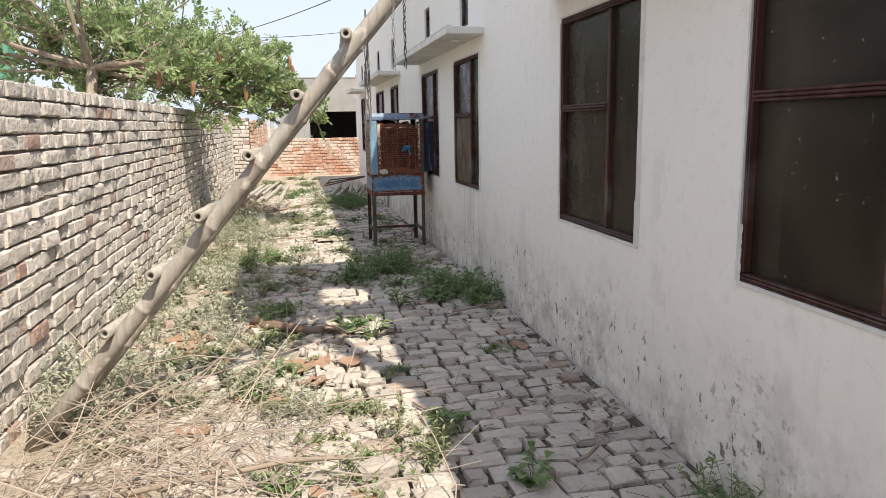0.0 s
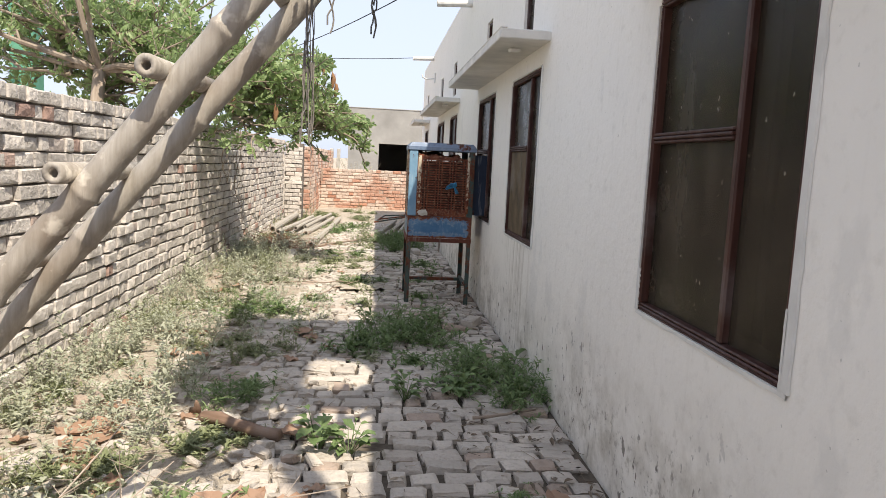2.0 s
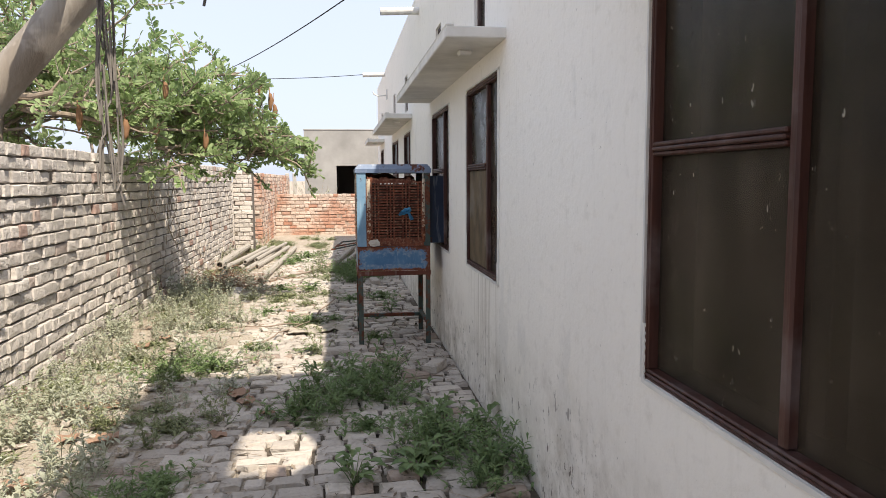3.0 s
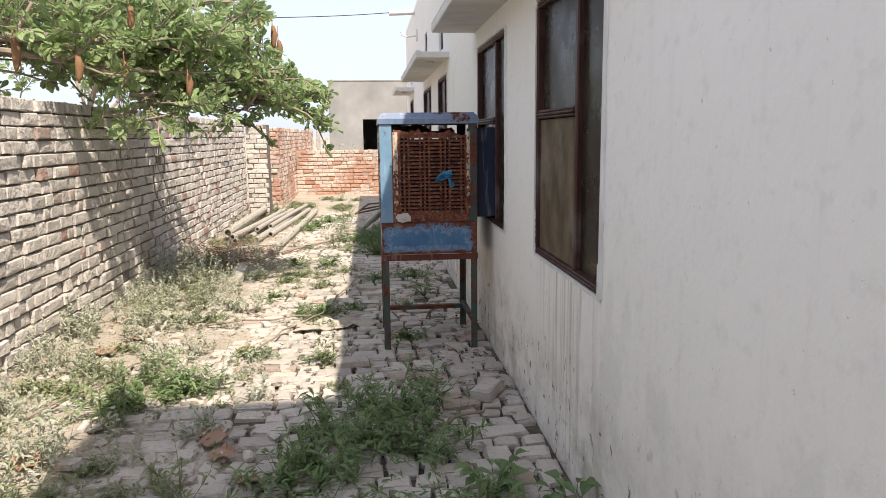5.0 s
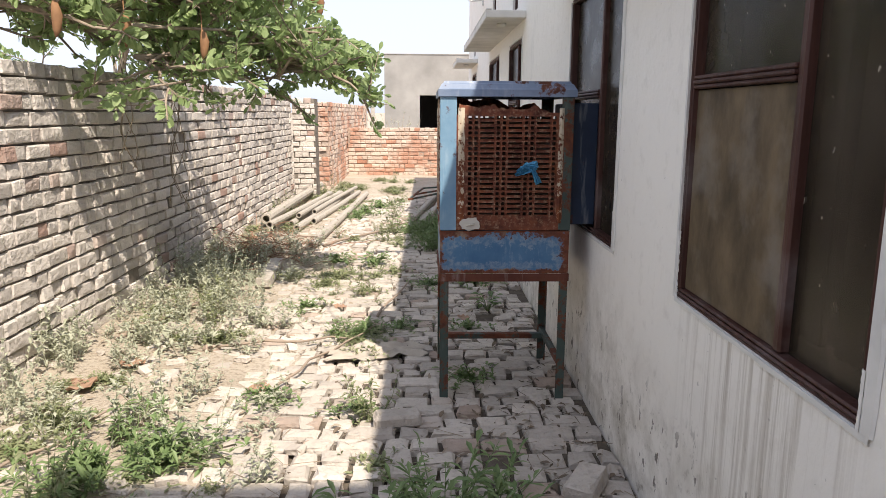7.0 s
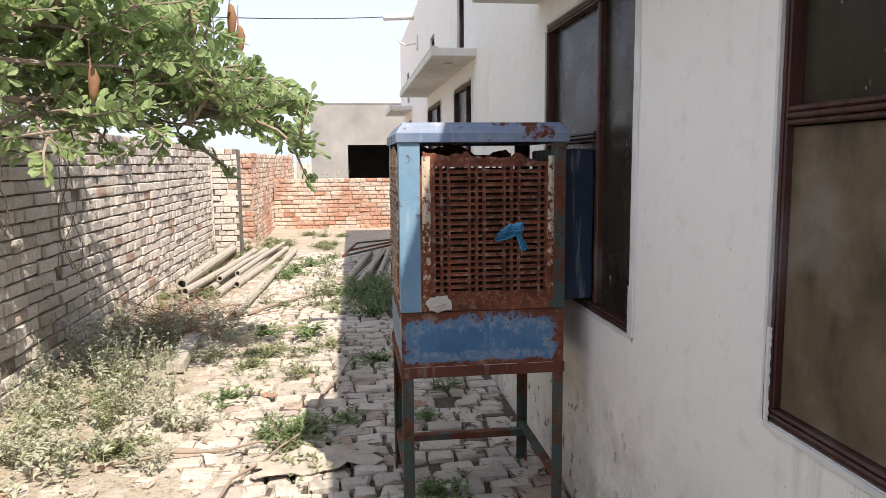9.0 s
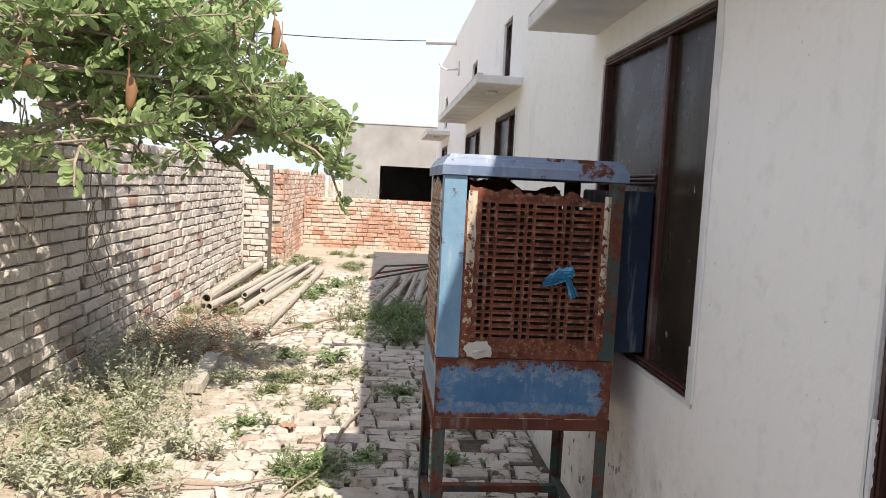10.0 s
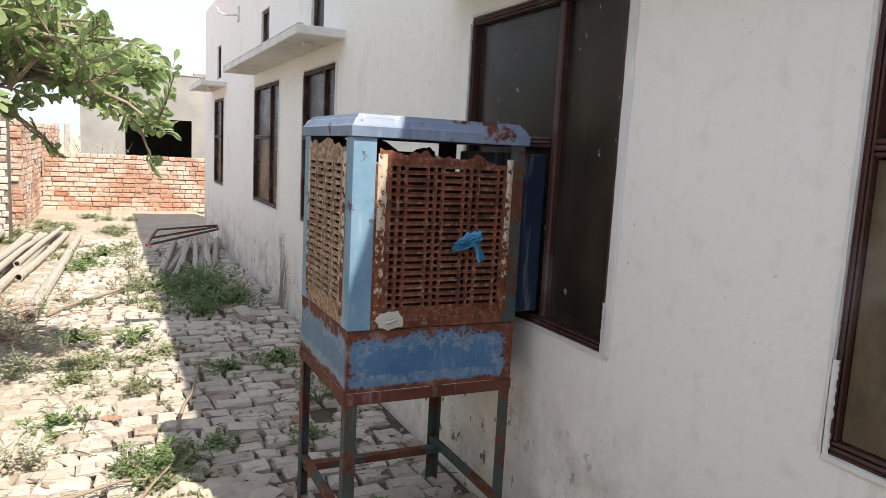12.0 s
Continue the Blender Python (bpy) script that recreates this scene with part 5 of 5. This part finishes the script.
def stick(a, b, r, label, material=None, bend=0.03, seed=0, name="stick"):
    rn = random.Random(seed)
    a, b = Vector(a), Vector(b)
    n = 6
    pts = [Vector((0, 0, 0)).lerp(b - a, k / n) + Vector((rn.uniform(-1, 1), rn.uniform(-1, 1), rn.uniform(0, 0.6))) * bend * (0 < k < n) for k in range(n + 1)]
    return solid(name, Soup().tube(pts, [r * (1 - 0.4 * k / n) for k in range(n + 1)], 6), material or TWIG, label, "stick", "sticks on the ground", smooth=True, at=tuple(a))


for i, (a, b, r) in enumerate((((-2.9, 3.2, 0.16), (-1.45, 3.55, 0.10), 0.016), ((-2.75, 2.6, 0.10), (-2.2, 3.9, 0.08), 0.014), ((-1.08, 4.25, 0.02), (-0.92, 3.85, 0.02), 0.009),
                               ((-0.52, 7.83, 0.03), (-0.18, 8.02, 0.03), 0.012), ((-2.1, 9.95, 0.03), (-1.3, 10.1, 0.03), 0.010), ((-1.6, 9.3, 0.03), (-1.15, 10.4, 0.03), 0.008),
                               ((-1.15, 10.6, 0.03), (-0.95, 11.6, 0.05), 0.010), ((-1.9, 13.3, 0.03), (-0.95, 15.0, 0.03), 0.016), ((-0.5, 3.45, 0.02), (-0.2, 3.75, 0.03), 0.009),
                               ((-0.5, 5.95, 0.03), (-0.12, 6.1, 0.03), 0.010), ((-2.75, 10.1, 0.03), (-2.3, 11.4, 0.05), 0.016), ((-2.6, 8.2, 0.03), (-2.2, 9.1, 0.04), 0.008))):
    stick(a, b, r, "dry crooked stick lying on the ground", seed=i)
ob = solid("wooden_batten", rough_lump((0.12, 0.85, 0.075), 9, 0.006), GREY_POLE, "short weathered timber batten on the ground", "timber")
ob.matrix_basis = pose(-2.17, 11.9, 0.02, 0, 0, 4)

rnd = random.Random(36)
POLES = [((-2.78, 14.55, 0.13), (-2.68, 18.6, 0.16), 0.062), ((-2.62, 14.2, 0.07), (-2.45, 18.0, 0.07), 0.05), ((-2.48, 14.6, 0.06), (-2.3, 18.2, 0.06), 0.045), ((-2.36, 14.3, 0.055), (-2.15, 18.3, 0.05), 0.045),
         ((-2.60, 13.9, 0.16), (-2.35, 17.4, 0.14), 0.04), ((-2.25, 14.9, 0.05), (-1.98, 18.4, 0.05), 0.042), ((-2.42, 14.8, 0.14), (-2.2, 17.6, 0.13), 0.035), ((-2.02, 13.2, 0.05), (-1.82, 18.0, 0.06), 0.05), ((-2.3, 15.3, 0.12), (-2.05, 18.6, 0.11), 0.035)]
for i, (a, b, r) in enumerate(POLES):
    solid("bamboo_pole", Soup().tube([Vector((0, 0, 0)), (Vector(b) - Vector(a)) * 0.5 + Vector((rnd.uniform(-0.03, 0.03), 0, 0)), Vector(b) - Vector(a)], [r, r * 0.97, r * 0.85], 10, hole=0.7),
          GREY_POLE, "grey weathered hollow pole lying by the brick wall", "pole", "poles by the wall", smooth=False, at=a)
for i in range(11):
    x0 = -1.03 + 0.055 * i
    a = (x0, 14.4 + 0.25 * (i % 3), 0.05 + 0.07 * (i % 2))
    b = (x0 + 0.35 + rnd.uniform(-0.1, 0.1), 17.2 + rnd.uniform(-0.4, 0.5), 0.06 + 0.07 * (i % 2))
    r = rnd.uniform(0.028, 0.042)
    solid("wooden_pole", Soup().tube([Vector((0, 0, 0)), (Vector(b) - Vector(a)) * 0.5, Vector(b) - Vector(a)], [r, r * 0.95, r * 0.8], 8), GREY_POLE,
          "grey weathered wooden pole stacked beside the house", "pole", "stacked poles", at=a)
fr = thing("metal_frame", (-0.55, 16.6, 0.17), "bent rusty angle frame lying on the stacked poles", "frame")
for i, (a, b) in enumerate((((-0.5, -0.5, 0.02), (0.4, 0.1, 0.14)), ((0.4, 0.1, 0.14), (0.5, 0.9, 0.10)), ((-0.5, -0.5, 0.02), (-0.3, 0.8, 0.05)), ((-0.3, 0.8, 0.05), (0.5, 0.9, 0.10)), ((-0.4, 0.1, 0.03), (0.45, 0.5, 0.13)))):
    part("bar", Soup().tube([a, b], 0.018, 4), POST_DARK, fr)

# white rag on the bricks
m = Soup()
n = 14
vs = [((i / n - 0.5) * 0.58, (j / n - 0.5) * 0.26, 0.02 + 0.035 * noise.noise(Vector((i * 0.45, j * 0.45, 5))) + 0.012 * noise.noise(Vector((i * 1.2, j * 1.2, 8)))) for i in range(n + 1) for j in range(n + 1)]
vs = [(x * (1 + 0.25 * noise.noise(Vector((y * 14, 0, 0)))), y * (1 + 0.4 * noise.noise(Vector((x * 9, 4, 0)))), z) for x, y, z in vs]
k = len(vs)
vs += [(x, y, z - 0.004) for x, y, z in vs]
fs = []
for i in range(n):
    for j in range(n):
        a, b, c, d = i * (n + 1) + j, (i + 1) * (n + 1) + j, (i + 1) * (n + 1) + j + 1, i * (n + 1) + j + 1
        fs += [(a, b, c, d), (k + a, k + d, k + c, k + b)]
ob = solid("cloth_rag", m.add(vs, fs), RAG, "crumpled dusty white rag on the paving", "rag", smooth=True)
ob.matrix_basis = pose(-1.12, 9.88, 0.005, 0, 0, 12)


# ---- cables and ropes overhead ----
def cable(name, a, b, sag, r, label, material, n=16):
    a, b = Vector(a), Vector(b)
    pts = [Vector((0, 0, 0)).lerp(b - a, k / n) - Vector((0, 0, sag * 4 * (k / n) * (1 - k / n))) for k in range(n + 1)]
    return solid(name, Soup().tube(pts, r, 5), material, label, "cable", "overhead cables", smooth=True, at=tuple(a))


cable("overhead_cable", (-2.7, 14.6, 3.1), (-0.01, 7.2, 3.08), 0.10, 0.006, "thin grey cable from the tree to the house roof", BLACK_WIRE)
cable("overhead_cable", (-4.4, 14.0, 2.98), (-0.38, 16.7, 3.42), 0.08, 0.006, "thin grey cable from the tree to a roof spout", BLACK_WIRE)


def hanging(name, x, y, z0, z1, strands, r, material, label, seed, spread=0.012):
    rn = random.Random(seed)
    m = Soup()
    for q in range(strands):
        pts = []
        n = 26
        for k in range(n + 1):
            t = k / n
            w = spread * (0.4 + (1.8 * t if strands > 3 else 0.6))
            pts.append(Vector((math.sin((7 if strands > 3 else 22) * t + q * 2.1) * w + rn.uniform(-1, 1) * 0.0015, math.cos((6 if strands > 3 else 21) * t + q * 1.7) * w, -(z0 - z1) * t * (1 - 0.06 * q * rn.random()))))
        m.tube(pts, r, 4)
    return solid(name, m, material, label, "rope" if strands > 3 else "wire", "hanging wires", at=(x, y, z0))


hanging("hanging_wire", -1.09, 4.15, 2.12, 1.70, 3, 0.0022, BLACK_WIRE, "twisted black wire hanging from the ladder", 1, 0.006)
hanging("hanging_wire", -1.18, 3.88, 2.05, 1.66, 2, 0.002, ROPE, "thin grey wire hanging from the ladder", 2, 0.006)
hanging("frayed_rope", -1.26, 4.25, 1.98, 1.40, 8, 0.0018, ROPE, "grey frayed rope hanging from the ladder", 3, 0.008)


hanging("dry_vine", -2.76, 10.55, 1.80, 1.05, 4, 0.0035, STRAW, "dry straw-coloured vine hanging over the brick wall", 4, 0.02)
hanging("dry_vine", -2.80, 11.6, 1.75, 0.65, 4, 0.0035, STRAW, "dry straw-coloured vine hanging over the brick wall", 5, 0.03)
rnd = random.Random(51)
climber = Soup()
for k in range(9):
    y0, z1 = 13.3 + rnd.uniform(-0.12, 0.12), rnd.uniform(0.25, 0.75)
    climber.tube([(-0.05, y0, -0.02), (-0.03, y0 + rnd.uniform(-0.1, 0.12), z1 * 0.5), (-0.012, y0 + rnd.uniform(-0.15, 0.4), z1)], [0.004, 0.003, 0.0015], 4)
solid("dead_climber", climber, TWIG, "leafless dead climber stems against the white wall", "dead plant")
net = Soup()
for k in range(90):
    p = Vector((-1.72 + rnd.gauss(0, 0.10), 4.12 + rnd.gauss(0, 0.10), 0.03 + abs(rnd.gauss(0, 0.025))))
    q = p + Vector((rnd.uniform(-1, 1), rnd.uniform(-1, 1), rnd.uniform(-0.1, 0.25))) * 0.12
    net.tube([p, p.lerp(q, 0.5) + Vector((0, 0, 0.015)), q], 0.0016, 3, caps=False)
solid("plastic_netting", net, ROPE, "crumpled ball of grey plastic netting on the paving", "netting", kind="stuff")


# ---- brickwork ----
def brick_shape(l, h, d, seed, c=0.010, worn=0.006):
    """A worn brick, its face on z = 0, u along x, v along y."""
    r = random.Random(seed)
    j = lambda a: a + r.uniform(-1, 1) * worn
    vs = [(j(x * l / 2), j(y * h / 2), -d) for x, y in ((-1, -1), (1, -1), (1, 1), (-1, 1))]
    vs += [(j(x * l / 2), j(y * h / 2), -c - r.uniform(0, 0.006)) for x, y in ((-1, -1), (1, -1), (1, 1), (-1, 1))]
    vs += [(j(x * (l / 2 - c * 1.3)), j(y * (h / 2 - c * 1.2)), r.uniform(-0.005, 0.003)) for x, y in ((-1, -1), (1, -1), (1, 1), (-1, 1))]
    vs.append((r.uniform(-0.02, 0.02), r.uniform(-0.01, 0.01), r.uniform(-0.002, 0.004)))
    fs = [(a + o, (a + 1) % 4 + o, (a + 1) % 4 + 4 + o, a + 4 + o) for o in (0, 4) for a in range(4)] + [(8, 9, 12), (9, 10, 12), (10, 11, 12), (11, 8, 12)]
    return vs, fs


def lay(owner, places, frame_m, one, many, chosen, name="brick", c=0.0055, worn=0.0045, kinds=14):
    """places: (u, v, length, height, tilt, proud). The chosen ones, up to 300, become pieces of their own; the rest one mesh."""
    r = random.Random(len(places))
    shapes, meshes, rest, count = {}, {}, Soup(), 0
    inv = owner.matrix_basis.inverted()
    for u, v, l, h, tilt, proud in places:
        key = (round(l, 3), round(h, 3), r.randrange(kinds))
        if key not in shapes:
            shapes[key] = brick_shape(l, h, 0.06, int(key[0] * 7919 + key[1] * 104729) * 13 + key[2], c, worn)
        m = frame_m @ pose(u, v, proud, r.uniform(-1, 1) * tilt, r.uniform(-1, 1) * tilt, r.uniform(-1, 1) * tilt * 0.6)
        if count < 300 and chosen(u, v):
            count += 1
            if key not in meshes:
                meshes[key] = bpy.data.meshes.new(name)
                meshes[key].from_pydata(shapes[key][0], [], shapes[key][1])
                meshes[key].materials.append(one)
            ob = new(name, meshes[key])
            ob.parent = owner
            ob.matrix_basis = inv @ m
        else:
            rest.add([inv @ (m @ Vector(p)) for p in shapes[key][0]], shapes[key][1])
    if rest.v:
        p = part("%s_courses" % name, rest, many, owner)
        p["kind"] = "stuff"


def courses(length, height, seed, course=0.0895, headers=0.4, tilt=2.2):
    r = random.Random(seed)
    out = []
    n = round(height / course)
    for k in range(n):
        u = -r.uniform(0, 0.2)
        head = headers if k % 4 else 0.9
        if k == n - 1:
            head = 0.97
        while u < length:
            l = 0.108 if r.random() < head else (0.222 if r.random() < 0.8 else 0.165)
            a, b = max(u, 0), min(u + l, length)
            if b - a > 0.05:
                out.append(((a + b) / 2, (k + 0.5) * height / n, round((b - a) if b - a < l - 0.01 else l, 2), course - r.choice((0.010, 0.013, 0.017)), tilt, r.gauss(0, 0.008)))
            u += l + r.uniform(0.004, 0.012)
    return out


def brick_wall(name, start, turn, length, height, one, many, label, chosen, seed, thick=0.22, headers=0.4, bed=None):
    """A wall from start, running along its own x, its face towards -y before turning."""
    base = pose(*start, 0, 0, turn)
    s = Soup().box((0, 0.022, -0.05), (length, thick, height - 0.012))
    w = solid(name, s, bed or MORTAR, label, "wall", kind="structure")
    w.matrix_basis = base
    lay(w, courses(length, height, seed, headers=headers), base @ pose(0, 0, 0, 90, 0, 0), one, many, chosen)
    return w


LEFT_X, LEFT_Y0, LEFT_Y1 = -2.98, -2.0, 17.62
# runs towards +y with its face towards +x
brick_wall("wall_yard_side", (LEFT_X, LEFT_Y0, 0), 90, LEFT_Y1 - LEFT_Y0, 1.70, WALL_BRICK, WALL_BRICKS, "dusty pale brick yard wall with raked joints", lambda u, v: 9.4 < u < 12.3, 1)
brick_wall("wall_pier_1", (-2.975, 17.625, 0), 0, 0.36, 1.66, WALL_BRICK, WALL_BRICKS, "brick pier at the end of the yard wall", lambda u, v: True, 2, 0.4)
brick_wall("wall_pier_2", (-2.84, 19.0, 0), 0, 0.26, 1.62, RED_BRICK, RED_BRICKS, "red brick pier of the yard wall", lambda u, v: True, 3, 9.0, bed=PALE_MORTAR)
brick_wall("wall_yard_far", (-2.57, 19.02, 0), 90, 9.0, 1.62, RED_BRICK, RED_BRICKS, "reddish brick yard wall running on behind", lambda u, v: u > 3.2 and v > 1.0, 4, 0.1, bed=PALE_MORTAR)
brick_wall("wall_yard_end", (-2.56, 22.2, 0), 0, 6.0, 1.10, RED_BRICK, RED_BRICKS, "low orange-red brick end wall with old whitewash", lambda u, v: u < 2.7, 5, headers=0.25, bed=PALE_MORTAR)

# brick paving, laid flat in rows across the passage
pave = solid("pavement", Soup().box((-1.8, 0.3, -0.14), (-0.001, 18.2, -0.027)), JOINT_SAND, "worn uneven brick paving with open joints", "paving", kind="structure")
r = random.Random(6)
places = []
y = 0.4
while y < 18.0:
    d = r.choice((0.108, 0.112, 0.118))
    x = -2.72 + r.uniform(0, 0.2)
    left = -2.75 if y > 3 else -2.0
    while x < -0.04:
        l = r.choice((0.225, 0.20, 0.17, 0.14, 0.13, 0.12, 0.11, 0.10))
        if x + l > -0.012:
            l = -0.012 - x
        gone = noise.noise(Vector((x * 0.9, y * 0.6, 11))) > (0.9 if x > -1.7 else 0.3)
        if l > 0.06 and not gone and r.random() > 0.015:
            sink = 0.012 * noise.noise(Vector((x * 1.6, y * 1.6, 20))) + r.gauss(0, 0.005)
            wander = 0.05 * noise.noise(Vector((x * 0.9, y * 0.5, 30)))
            places.append((x + l / 2, y + wander + r.uniform(-0.008, 0.008), round(l - 0.006, 2), d - 0.006, 2.8, 0.006 + sink))
        x += l + r.uniform(0.006, 0.016)
    y += d + r.uniform(0.006, 0.014)
lay(pave, places, Matrix.Identity(4), PAVING_BRICK, PAVING_BRICKS, lambda u, v: 3.9 < v < 7.0 and u > -1.7, "paving_brick", 0.010, 0.011, 16)
